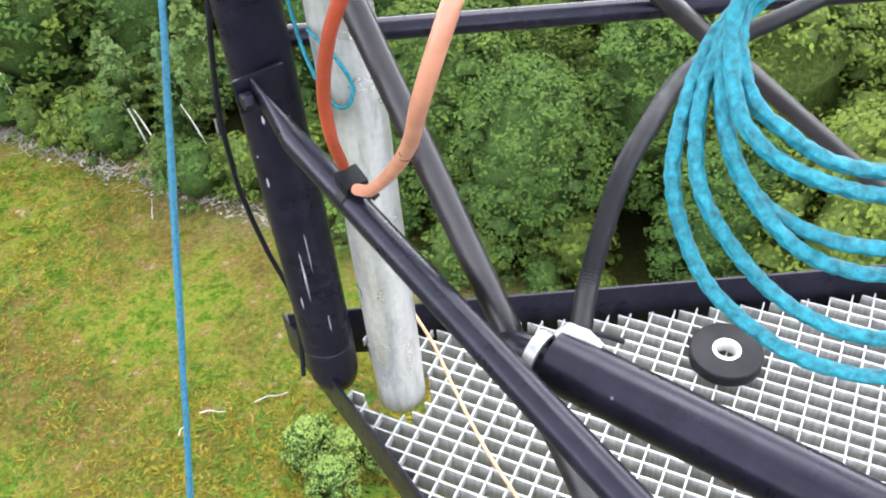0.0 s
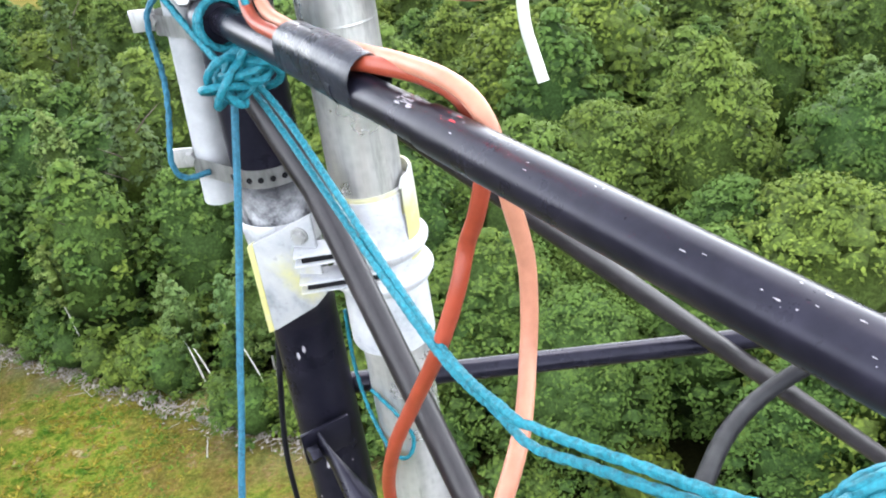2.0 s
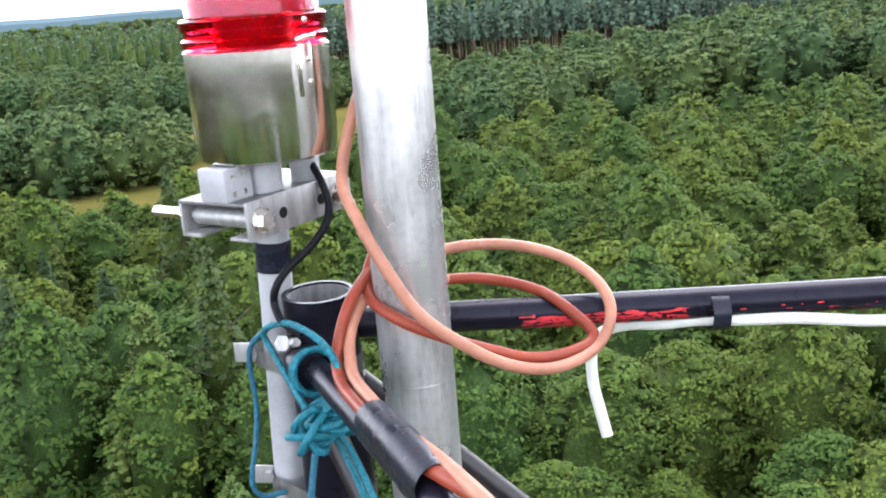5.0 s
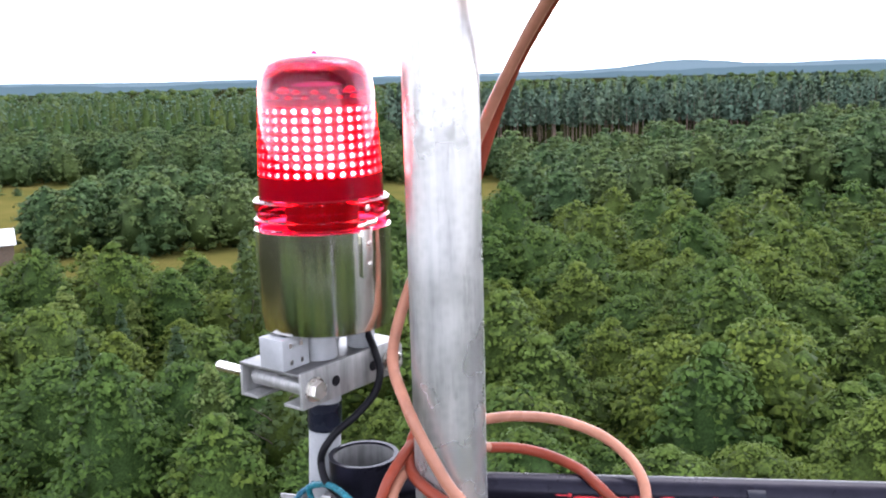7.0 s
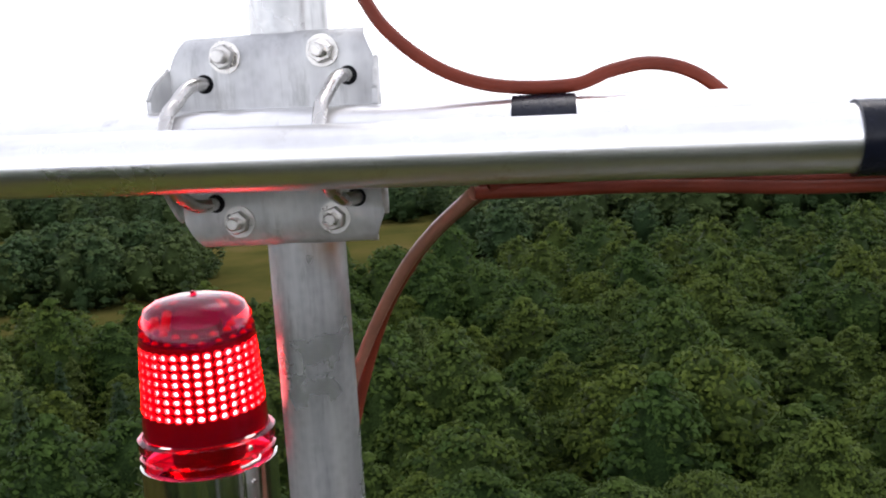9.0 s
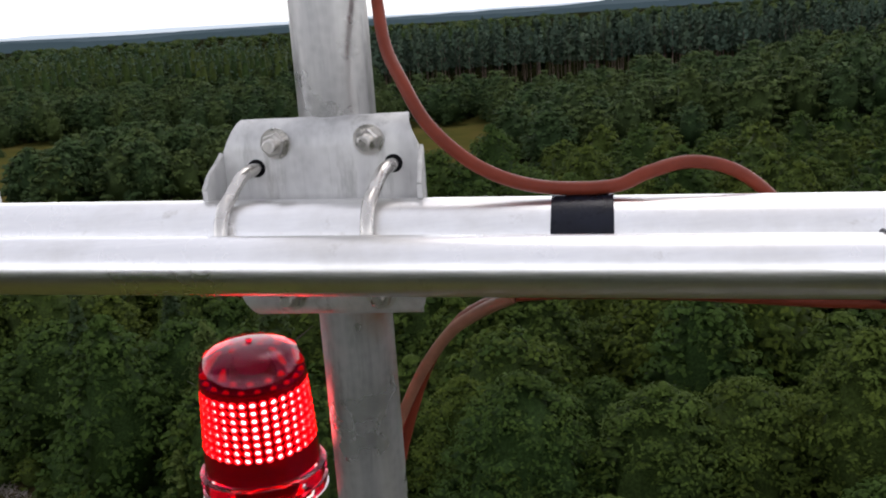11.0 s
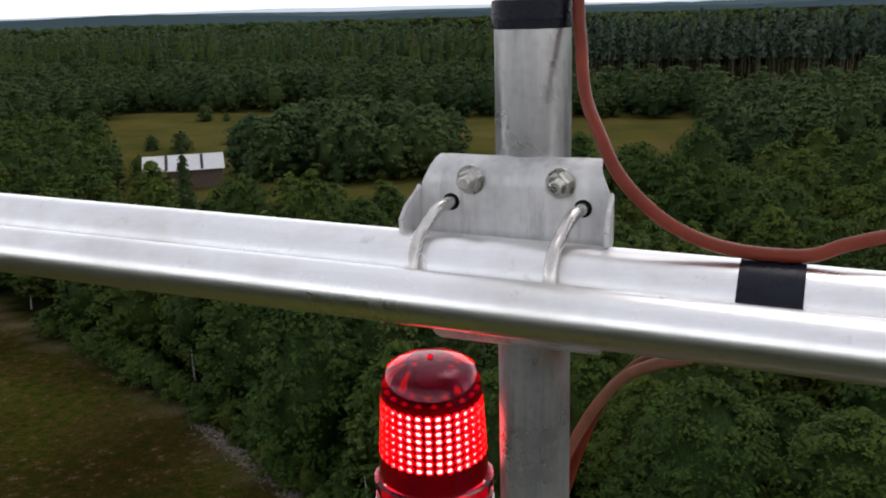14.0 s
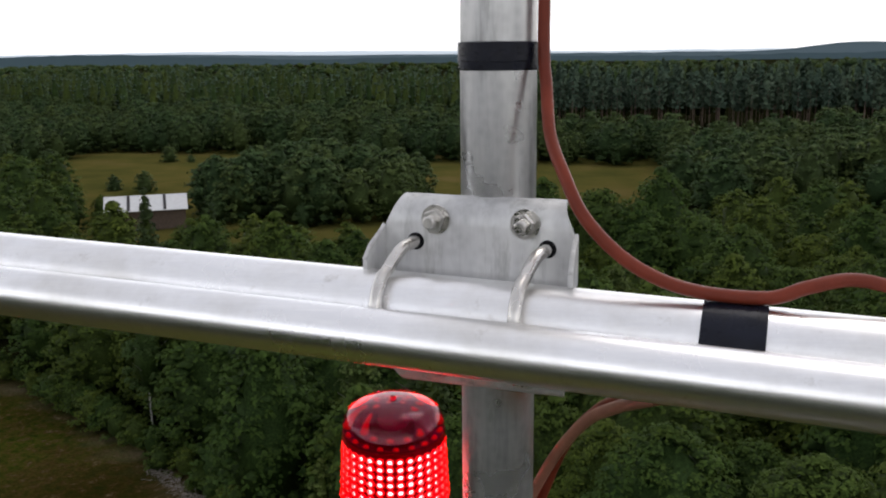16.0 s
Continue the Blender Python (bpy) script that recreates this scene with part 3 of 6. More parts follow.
# cheek plate on the leg: its top edge rises towards the pole
CHEEK = Matrix.Translation((-0.1055, -0.004, 0.6445)) @ Matrix.Rotation(radians(-24), 4, "Z")
cpart("cheek_plate", prism([(0.0, -0.0435), (0.008, -0.0405), (0.05, -0.0135), (0.062, 0.0), (0.062, 0.075), (0.0, 0.0435)], 0.004, CHEEK, 0.0012), M_CHEEK, "slanted zinc sprayed cheek plate")
cpart("edge_strip", prism([(-0.0015, -0.0445), (0.0045, -0.042), (0.0045, 0.0465), (-0.0015, 0.043)], 0.0055, CHEEK, 0.0012), M_YELLOW, "yellow stained plate edge")
for z in (0.684, 0.6585):
    # folded strap ends, open towards the leg
    for dz in (-0.0042, 0.0042):
        cpart("jaw", prism([(-0.034, -0.0009), (0.034, -0.0009), (0.034, 0.0009), (-0.034, 0.0009)], 0.024, Matrix.Translation((-0.0345, -0.031, z + dz)) @ Matrix.Rotation(radians(-3), 4, "Z"), 0.0005), M_CLAMP, "folded strap end")
    # Black filler and dark web: shade inside the fold put in as colour.
    cpart("jaw_gap", box((0.06, 0.02, 0.0062), Matrix.Translation((-0.0325, -0.0295, z)) @ Matrix.Rotation(radians(-3), 4, "Z")), M_RUBBER, "black filler for the shade in the folded strap")
    cpart("jaw_web", box((0.056, 0.0018, 0.0084), Matrix.Translation((-0.028, -0.0185, z)), 0.0004), M_FADED)
cpart("bolt", hexagon(0.0056, 0.006, along((-0.061, -0.0265, 0.7), (-0.4, -0.9, 0))), M_ZINC)
cpart("washer", lathe([(0, 0), (0.0075, 0), (0.0075, 0.0014), (0, 0.0014)], 20), M_ZINC).matrix_local = along(Vector((-0.0612, -0.0258, 0.7)) - clamp.location, (-0.4, -0.9, 0))


def overspray():
    """Zinc spray that has drifted over the black enamel in soft specks."""
    m = Mat("zinc overspray on black enamel", grey(0.02), 0.32)
    m.set("Specular IOR Level", 0.14)
    geo = m.n.new("ShaderNodeSeparateXYZ")
    m.l.new(m.coord(), geo.inputs["Vector"])
    band = m.ramp(m.math("MULTIPLY", m.math("SUBTRACT", geo.outputs["Z"], 0.585), 6.25), (0.08, grey(0)), (0.4, grey(0.5)), (0.7, grey(1.0)), (0.93, grey(0)))
    cloud = m.ramp(m.noise(26, 7, 0.7), (0.36, grey(0)), (0.62, grey(1)))
    speck = m.ramp(m.noise(420, 3, 0.6), (0.3, grey(0.7)), (0.6, grey(1)))
    f = m.mix(1.0, m.mix(1.0, band, cloud, "MULTIPLY"), speck, "MULTIPLY")
    m.to("Base Color", m.mix(f, (0.006, 0.0055, 0.009), (0.42, 0.43, 0.45)))
    return m.m


tpart("overspray", lathe([(0.03115, 0.585), (0.0313, 0.59), (0.0313, 0.735), (0.03115, 0.742)], 56, (LEG.x, LEG.y, 0)), overspray(), "drifted zinc spray on the leg")

# ---------- white mount pipe and strap ----------
MP = Vector((-0.131, 0.073, 0))
mount = thing("beacon_mount_pipe", "chalky white steel pipe strapped to the tower leg", "pipe", at=(MP.x, MP.y, 0.70))


def mpart(name, bm, mat, label=""):
    ob = part(name, bm, mat, None, label)
    ob.parent = mount
    ob.matrix_parent_inverse = Matrix.Translation(mount.location).inverted()
    return ob


MP_LOW, MP_HIGH = Vector((MP.x, MP.y, 0.70)), Vector((-0.1155, 0.066, 0.987))
mpart("pipe", pipe(MP_LOW, MP_HIGH, 0.0145, 0.002, 32), M_WPIPE)
mpart("tape_band", pipe(MP_LOW.lerp(MP_HIGH, 0.842), MP_LOW.lerp(MP_HIGH, 0.935), 0.0154, 0.0008, 32), M_TAPE, "black tape band")


def strap(z, h, holes):
    """A flat steel strap round leg and pipe."""
    bm = bmesh.new()
    a, b = Vector((LEG.x, LEG.y)), Vector((MP.x, MP.y))
    d = (b - a).normalized()
    n = Vector((-d.y, d.x))
    pts = []
    for k in range(19):
        w = math.pi * k / 18 - math.pi / 2
        pts.append(a + 0.0328 * (-math.cos(w) * d + math.sin(w) * n))
    for k in range(13):
        w = math.pi / 2 - math.pi * k / 12
        pts.append(b + 0.0152 * (math.cos(w) * d + math.sin(w) * n))
    rows = [[bm.verts.new((p.x, p.y, z + s)) for p in pts] for s in (-h / 2, h / 2)]
    for i in range(len(pts)):
        j = (i + 1) % len(pts)
        bm.faces.new((rows[0][i], rows[0][j], rows[1][j], rows[1][i]))
    bmesh.ops.solidify(bm, geom=bm.faces[:], thickness=0.0012)
    mpart("strap", bm, M_ZINC, "perforated galvanised strap")
    for k in range(holes):
        w = radians(-150 + k * 17)
        c = a + 0.0341 * Vector((math.cos(w), math.sin(w)))
        # Black disc laid on the strap for the dark inside a hole.
        mpart("strap_hole", lathe([(0, 0.0006), (0.0026, 0.0006), (0.0026, 0)], 14), M_RUBBER).matrix_local = along(Vector((c.x, c.y, z)) - mount.location, (math.cos(w), math.sin(w), 0))


strap(0.737, 0.017, 8)
strap(0.862, 0.017, 0)
for z in (0.745, 0.866):
    mpart("strap_ear", box((0.022, 0.002, 0.018), Matrix.Translation((MP.x - 0.022, MP.y - 0.004, z)) @ Matrix.Rotation(radians(-12), 4, "Z"), 0.0006), M_ZINC)
    mpart("strap_bolt", hexagon(0.0055, 0.005, along((MP.x - 0.015, MP.y - 0.006, z), (-0.2, -1, 0))), M_ZINC)
mpart("strap_nut", hexagon(0.008, 0.012, along((-0.108, 0.028, 0.888), (-0.2, -0.9, 0.3))), M_ZINC)
mpart("strap_nut", hexagon(0.0045, 0.02, along((-0.108, 0.028, 0.888), (0.5, -0.8, 0.25))), M_ZINC)

# ---------- beacon bracket ----------
BC = Vector((-0.107, 0.052, 0))
brk = thing("beacon_bracket", "galvanised channel bracket with through bolts under the beacon", "bracket", at=(-0.112, -0.002, 1.002))
BRK_TURN = Matrix.Rotation(math.atan2(0.83, 0.55), 4, "Z")


def bpart(name, bm, mat, label="", parent=None):
    return part(name, bm, mat, parent or brk, label)


def on_brk(along_plate, behind, z):
    """A place on the bracket: along its front plate, behind that plate, and up from the bolts."""
    return BRK_TURN @ Matrix.Translation((along_plate, behind, z))


# upturned channel: web on top, two walls, lips turned in at the foot
# Web colour darkened for the dark housing that it reflects.
bpart("web", box((0.128, 0.073, 0.003), on_brk(0.05, 0.0365, 0.0135), 0.0009), zinc("galvanised steel darkened for its reflection", 0.09, 0.35, 20, 0.5), "galvanised channel web")
bpart("front_plate", prism([(-0.014, -0.015), (0.108, -0.015), (0.114, -0.009), (0.114, 0.009), (0.108, 0.0165), (-0.014, 0.0165)], 0.0035, on_brk(0.0, 0.0, 0.0), 0.0011), M_ZINC, "galvanised front plate")
bpart("rear_plate", prism([(-0.014, -0.015), (0.114, -0.015), (0.114, 0.012), (-0.014, 0.012)], 0.0035, on_brk(0.0, 0.0715, 0.0), 0.0011), M_ZINC)
for y in (0.011, 0.062):
    bpart("lip", box((0.128, 0.019, 0.003), on_brk(0.05, y, -0.0135), 0.0009), M_ZINC)
UPRIGHT = Matrix.Rotation(radians(90), 4, "X")
for x in (0.0, 0.096):
    bpart("washer", lathe([(0, 0), (0.0105, 0), (0.0105, 0.0014), (0, 0.0014)], 28), M_STEEL).matrix_local = on_brk(x, -0.0018, 0.0) @ UPRIGHT
    bpart("bolt_head", hexagon(0.0084, 0.0065, on_brk(x, -0.0031, 0.0) @ UPRIGHT @ Matrix.Rotation(0.35 + x * 4, 4, "Z")), M_STEEL)
for x in (0.0255, 0.073):
    # Uncut plate: a black disc stands for the shaded inside of each hole.
    bpart("plate_hole", lathe([(0, 0.0005), (0.0046, 0.0005), (0.0046, 0)], 20), M_RUBBER).matrix_local = on_brk(x, -0.0018, 0.0) @ UPRIGHT
for x, end in ((0.0, 0.117), (0.096, 0.085)):
    bpart("through_bolt", tube([BRK_TURN @ Vector((x, 0.0, 0.0)), BRK_TURN @ Vector((x, end, 0.0))], 0.0046, 16), M_STEEL)
    bpart("bolt_nut", hexagon(0.0082, 0.0075, on_brk(x, 0.0735, 0.0) @ UPRIGHT.inverted()), M_STEEL)
bpart("spacer_tube", tube([BRK_TURN @ Vector((0.0, 0.006, 0.0)), BRK_TURN @ Vector((0.0, 0.066, 0.0))], 0.0075, 18), M_ZINC)
# feet under the beacon
block = bpart("foot_block", box((0.03, 0.028, 0.0262), on_brk(0.0, 0.031, 0.0282), 0.0012), M_WPIPE, "white stamped foot block")
for dx in (-0.006, 0.006):
    for dz in (-0.009, 0.009):
        bpart("stamped_mark", box((0.003, 0.0008, 0.004), on_brk(dx, 0.0168, 0.0282 + dz * 0.8)), M_STEEL, "", block)
for x, y, r, h in ((0.034, 0.024, 0.0155, 0.026), (0.08, 0.018, 0.0125, 0.028), (0.075, 0.056, 0.012, 0.022)):
    bpart("spacer", lathe([(0, 0), (r * 0.96, 0), (r, 0.001), (r, h - 0.001), (r * 0.95, h), (0, h)], 30), M_WPIPE, "grey round spacer").matrix_local = on_brk(x, y, 0.0145)

# ---------- warning beacon ----------
beacon = thing("warning_beacon", "red obstruction beacon with a chrome base, its diodes lit", "beacon", at=(BC.x, BC.y, 1.0375))
part("housing", lathe([(0, 0.008), (0.05, 0.006), (0.0553, 0.0085), (0.0573, 0.024), (0.0575, 0.086), (0.0575, 0.088), (0.0575, 0.0925), (0.0545, 0.094), (0.0, 0.094)], 96), M_CHROME, beacon, "polished chrome housing")
ring = part("clamp_ring", lathe([(0.0535, 0.095), (0.0572, 0.096), (0.0572, 0.101), (0.0552, 0.103), (0.0552, 0.107), (0.0575, 0.109), (0.0575, 0.116), (0.0545, 0.118), (0.0535, 0.118), (0.0535, 0.095)], 96), M_RING, beacon, "red clamp ring")
outer = [(0.0527, 0.119), (0.052, 0.14), (0.0482, 0.205), (0.046, 0.218), (0.041, 0.227), (0.032, 0.232), (0.018, 0.2345), (0.0, 0.2352)]
inner = [(0.0, 0.2322), (0.018, 0.2315), (0.031, 0.229), (0.0393, 0.2245), (0.0435, 0.216), (0.0457, 0.204), (0.0495, 0.14), (0.0502, 0.119)]
part("lens", lathe(outer + inner + outer[:1], 96), M_LENS, beacon, "translucent red lens")
part("lens_screw", lathe([(0, 0.2345), (0.0028, 0.2348), (0.003, 0.237), (0.0018, 0.2382), (0, 0.2384)], 16), M_RING, beacon)
part("diode_drum", lathe([(0, 0.094), (0.031, 0.094), (0.0305, 0.1965), (0, 0.1965)], 48), M_DIODE_BOARD, beacon, "dark red drum set with diodes")
part("drum_top", lathe([(0, 0.1967), (0.0295, 0.1967), (0.0295, 0.198), (0.0215, 0.1985), (0.021, 0.2015), (0.0125, 0.202), (0.012, 0.206), (0, 0.2062)], 32), plastic("dark red moulding", (0.1, 0.004, 0.008), 0.5), beacon)
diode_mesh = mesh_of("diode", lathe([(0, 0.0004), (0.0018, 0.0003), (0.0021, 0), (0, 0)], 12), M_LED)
hood_mesh = mesh_of("diode_hood", lathe([(0.0022, 0.0), (0.0022, 0.0036), (0.0027, 0.0036), (0.0027, 0.0)], 12), M_HOODGLOW)
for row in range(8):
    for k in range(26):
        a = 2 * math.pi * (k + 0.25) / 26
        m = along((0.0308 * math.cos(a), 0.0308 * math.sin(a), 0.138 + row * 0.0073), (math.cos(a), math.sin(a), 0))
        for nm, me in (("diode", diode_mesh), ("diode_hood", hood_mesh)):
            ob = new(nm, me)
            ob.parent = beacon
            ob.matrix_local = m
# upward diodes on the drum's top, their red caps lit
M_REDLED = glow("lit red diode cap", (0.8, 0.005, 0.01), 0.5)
cap_mesh = mesh_of("top_diode", lathe([(0.0024, 0.0), (0.0024, 0.001), (0.0019, 0.0024), (0.0009, 0.003), (0, 0.0032)], 10), M_REDLED)
for count, rad, z in ((14, 0.0255, 0.1975), (9, 0.0165, 0.2012)):
    for k in range(count):
        a = 2 * math.pi * k / count + rad * 40
        ob = new("top_diode", cap_mesh)
        ob.parent = beacon
        ob.matrix_local = Matrix.Translation((rad * math.cos(a), rad * math.sin(a), z))
latch_a = radians(-44)
latch = part("latch", box((0.011, 0.003, 0.04), Matrix.Translation((0, -0.0592, 0.075)), 0.0008), M_CHROME, beacon, "chrome toggle latch")
part("latch_hook", tube([(-0.008, -0.0595, 0.098), (-0.002, -0.062, 0.099), (0.008, -0.0615, 0.1), (0.013, -0.056, 0.101)], 0.0018, 10), M_CHROME, latch)
for z in (0.066, 0.083, 0.112):
    part("rivet", lathe([(0, 0.002), (0.0016, 0.0016), (0.0024, 0), (0, 0)], 12), M_STEEL, latch).matrix_local = along((0.002, -0.0606, z), (0, -1, 0))
latch.rotation_euler = (0, 0, latch_a + radians(90))

# ---------- twin boom ----------
BOOM = Vector((1, -0.125, -0.0195)).normalized()


def boom_axis(y0, z0, x):
    return Vector((x, y0 - 0.125 * x, z0 - 0.0195 * x))


REAR_Y, REAR_Z, REAR_R = -0.0755, 1.393, 0.0285
FRONT_Y, FRONT_Z, FRONT_R = -0.139, 1.390, 0.0200
boom = thing("antenna_boom", "pair of bright aluminium boom tubes clamped across the pole", "boom", at=(0, REAR_Y, REAR_Z))


def boompart(name, bm, mat, label=""):
    ob = part(name, bm, mat, None, label)
    ob.parent = boom
    ob.matrix_parent_inverse = Matrix.Translation(boom.location).inverted()
    return ob


boompart("rear_tube", pipe(boom_axis(REAR_Y, REAR_Z, -1.6), boom_axis(REAR_Y, REAR_Z, 1.3), REAR_R, 0.003, 64), M_ALU)
boompart("front_tube", pipe(boom_axis(FRONT_Y, FRONT_Z, -1.6), boom_axis(FRONT_Y, FRONT_Z, 1.3), FRONT_R, 0.003, 64), M_ALU)
for x in (-1.2, 0.95):
    boompart("spacer", box((0.03, 0.05, 0.03), Matrix.Translation((boom_axis(REAR_Y, REAR_Z, x) + boom_axis(FRONT_Y, FRONT_Z, x)) / 2), 0.002), M_ALU)
boompart("tape_band", pipe(boom_axis(REAR_Y, REAR_Z - 0.0035, 0.157), boom_axis(REAR_Y, REAR_Z - 0.0035, 0.198), REAR_R + 0.0052, 0.0015, 56), M_TAPE, "black tape wound round the tube")
boompart("tape_band", pipe(boom_axis(FRONT_Y, FRONT_Z, 0.345), boom_axis(FRONT_Y, FRONT_Z, 0.39), FRONT_R + 0.0022, 0.002, 56), M_TAPE, "black tape wound round the tube")

# ---------- cross bracket with U-bolts ----------
PL = Matrix.Translation((-0.0085, -0.044, 1.404)) @ Matrix.Rotation(math.atan2(-0.125, 1), 4, "Z")
xb = thing("cross_bracket", "galvanised steel saddle bracket with stainless U-bolts", "bracket", at=PL.translation)


def xpart(name, bm, mat, label=""):
    bmesh.ops.transform(bm, matrix=Matrix.Translation(-PL.translation) @ PL, verts=bm.verts)
    return part(name, bm, mat, xb, label)


W, HT, LOW = 0.0755, 0.068, 0.079
# pressed plate: flat face, top and bottom rolled back towards the pole, corners cut off
def half_profile(h):
    return [(0.0, 0.0), (0.0, 0.03), (0.0, h - 0.017), (0.0012, h - 0.01), (0.005, h - 0.003), (0.0115, h + 0.002), (0.02, h + 0.004)]


profile = [(y, -z) for y, z in half_profile(LOW)[:0:-1]] + half_profile(HT)
bm = bmesh.new()
rows = []
for y, z in profile:
    half = W - max(0.0, abs(z) - ((HT if z > 0 else LOW) - 0.02)) * 0.42
    rows.append([bm.verts.new((half * (k / 6 - 1), y - 0.0025 + (0.0012 * math.sin(k * 1.3) if y > 0.012 else 0), z)) for k in range(13)])
for A, B in zip(rows, rows[1:]):
    for k in range(12):
        bm.faces.new((A[k], A[k + 1], B[k + 1], B[k]))
bmesh.ops.recalc_face_normals(bm, faces=bm.faces)
bmesh.ops.solidify(bm, geom=bm.faces[:], thickness=0.004)
xpart("plate", bm, M_SADDLE, "galvanised saddle plate with rolled edges")
M_WORN = plastic("worn bright zinc edge", (0.48, 0.48, 0.468), 0.45, 0.25, 140, 0.0, 0.5)
for s in (1, -1):
    # side flanges folded forward above the tubes and below them
    for q in (1, -1):
        h = HT if q > 0 else LOW
        edge = [(0.0, h - 0.019), (0.006, h - 0.0235), (0.021, 0.037), (0.031, 0.027), (0.031, 0.017), (0.022, 0.012), (0.0, 0.012)]
        bm = bmesh.new()
        a = [bm.verts.new((s * (W - 0.001 + d * 0.1), -0.0015 - d, q * z)) for d, z in edge]
        b = [bm.verts.new((s * (W + 0.003 + d * 0.1), -0.0015 - d, q * z)) for d, z in edge]
        bm.faces.new(a)
        bm.faces.new(b[::-1])
        for i in range(len(a)):
            bm.faces.new((a[i], b[i], b[(i + 1) % len(a)], a[(i + 1) % len(a)]))
        bmesh.ops.bevel(bm, geom=bm.edges[:], offset=0.0008, segments=2, profile=0.6, affect="EDGES")
        xpart("side_flange", bm, M_SADDLE)
        P = [Vector((s * (W + 0.001 + d * 0.1), -0.0018 - d, q * z)) for d, z in edge[:4]]
        xpart("worn_edge", tube(spline(P, 3), 0.0019, 8), M_WORN, "bare worn flange edge")
for x in (-0.0325, 0.0385):
    for q in (1, -1):
        z = 0.0555 if q > 0 else -0.0625
        xpart("washer", tube([(x, -0.0025, z), (x, -0.0042, z)], 0.0115, 28), M_STEEL)
        xpart("nut", hexagon(0.0088, 0.0075, along((x, -0.0042, z), (0, -1, 0), 0.3)), M_STEEL)
        xpart("stud_end", tube([(x, -0.004, z), (x, -0.0195, z), (x, -0.0205, z)], 0.0048, 16, radii=[0.0048, 0.0048, 0.0038]), M_STEEL, "threaded stud end")
# U-bolts round the pole, behind the plate
for z in (0.0555, -0.0625):
    P = [Vector((-0.0325, -0.002, z)), Vector((-0.0325, 0.044, z))] + [Vector((0.003 - 0.0355 * math.cos(math.pi * k / 12), 0.044 + 0.0355 * math.sin(math.pi * k / 12), z)) for k in range(1, 12)] + [Vector((0.0385, 0.044, z)), Vector((0.0385, -0.002, z))]
    xpart("pole_u_bolt", tube(P, 0.0048, 14), M_STEEL)
for x in (-0.0495, 0.0555):
    r = REAR_R + 0.0052
    cy = -(0.0755 - 0.044) - 0.0005
    P = [(0.006, 0.0375), (-0.01, 0.0375), (-0.021, 0.0362), (-0.031, 0.0315)]
    P += [(cy - r * math.cos(a), -0.009 + r * math.sin(a)) for a in [radians(70 - 14 * k) for k in range(11)]]
    P += [(-0.031, -0.0465), (-0.021, -0.0482), (-0.01, -0.0485), (0.006, -0.0485)]
    P = [Vector((x - 0.008 * min(1.0, max(0.0, (-y - 0.008) / 0.04)), y, z)) for y, z in P]
    xpart("tube_u_bolt", tube(spline(P, 3), 0.0048, 14), M_STEEL, "stainless U-bolt")
    for z in (0.0375, -0.0485):
        # Black disc round the bolt leg stands for the shaded hole.
        xpart("bolt_hole", tube([(x, -0.0024, z), (x, -0.003, z)], 0.0068, 20), M_RUBBER)
        xpart("nut", hexagon(0.0088, 0.0075, along((x, 0.0028, z), (0, 1, 0))), M_STEEL)

# ---------- cables ----------


def cable(name, P, r, mat, label, n=8, seg=14, category="cable", group=""):
    bm = tube(spline(P, n), r, seg)
    o = Vector(P[0])
    bmesh.ops.translate(bm, vec=-o, verts=bm.verts)
    ob = part(name, bm, mat, None, label)
    ob.location = o
    return tagged(ob, "", category, group)


def rope(name, P, r, mat, label, pitch=0.014, n=10, group=""):
    bm = twisted(spline(P, n), r, pitch)
    o = Vector(P[0])
    bmesh.ops.translate(bm, vec=-o, verts=bm.verts)
    ob = part(name, bm, mat, None, label)
    ob.location = o
    return tagged(ob, "", "rope", group)


clip_rope = thing("cable_clip", "black plastic cable clip strapped to the middle rail", "clip", at=(-0.0165, -0.1645, 0.458))
ON_RAIL = along((0, 0, 0), (0.40, -0.916, 0.0))
bm = lathe([(0.0118, -0.007), (0.0134, -0.006), (0.0134, 0.006), (0.0118, 0.007), (0.0118, -0.007)], 28)
bmesh.ops.transform(bm, matrix=ON_RAIL, verts=bm.verts)
part("band", bm, M_RUBBER, clip_rope)
part("block", box((0.02, 0.02, 0.013), pose(0.002, 0.0, 0.0185, 0, 0, -66) @ Matrix.Rotation(radians(14), 4, "Y"), 0.0022), M_RUBBER, clip_rope)
part("tail", box((0.02, 0.007, 0.003), pose(0.013, -0.012, 0.017, 10, 18, -50), 0.0008), M_RUBBER, clip_rope)

# run along the top rail, under the tape
cable("coax_cable", [(-0.004, 0.05, 0.955), (-0.028, 0.02, 0.951), (-0.046, -0.02, 0.937), (-0.056, -0.03, 0.915), (-0.06, -0.042, 0.895), (-0.054, -0.07, 0.887), (-0.041, -0.105, 0.8875), (-0.02, -0.155, 0.8895), (0.003, -0.205, 0.893), (0.021, -0.236, 0.8965), (0.038, -0.262, 0.897), (0.051, -0.283, 0.892), (0.0575, -0.292, 0.876), (0.0575, -0.292, 0.856), (0.052, -0.287, 0.83), (0.046, -0.28, 0.81), (0.037, -0.285, 0.785), (0.022, -0.28, 0.745), (0.003, -0.253, 0.689), (-0.012, -0.236, 0.647), (-0.022, -0.205, 0.588), (-0.023, -0.185, 0.535), (-0.0188, -0.1619, 0.4917)], 0.0047, M_ORANGE, "orange brown coaxial cable taped along the rail, looping down", group="orange coaxial cables")
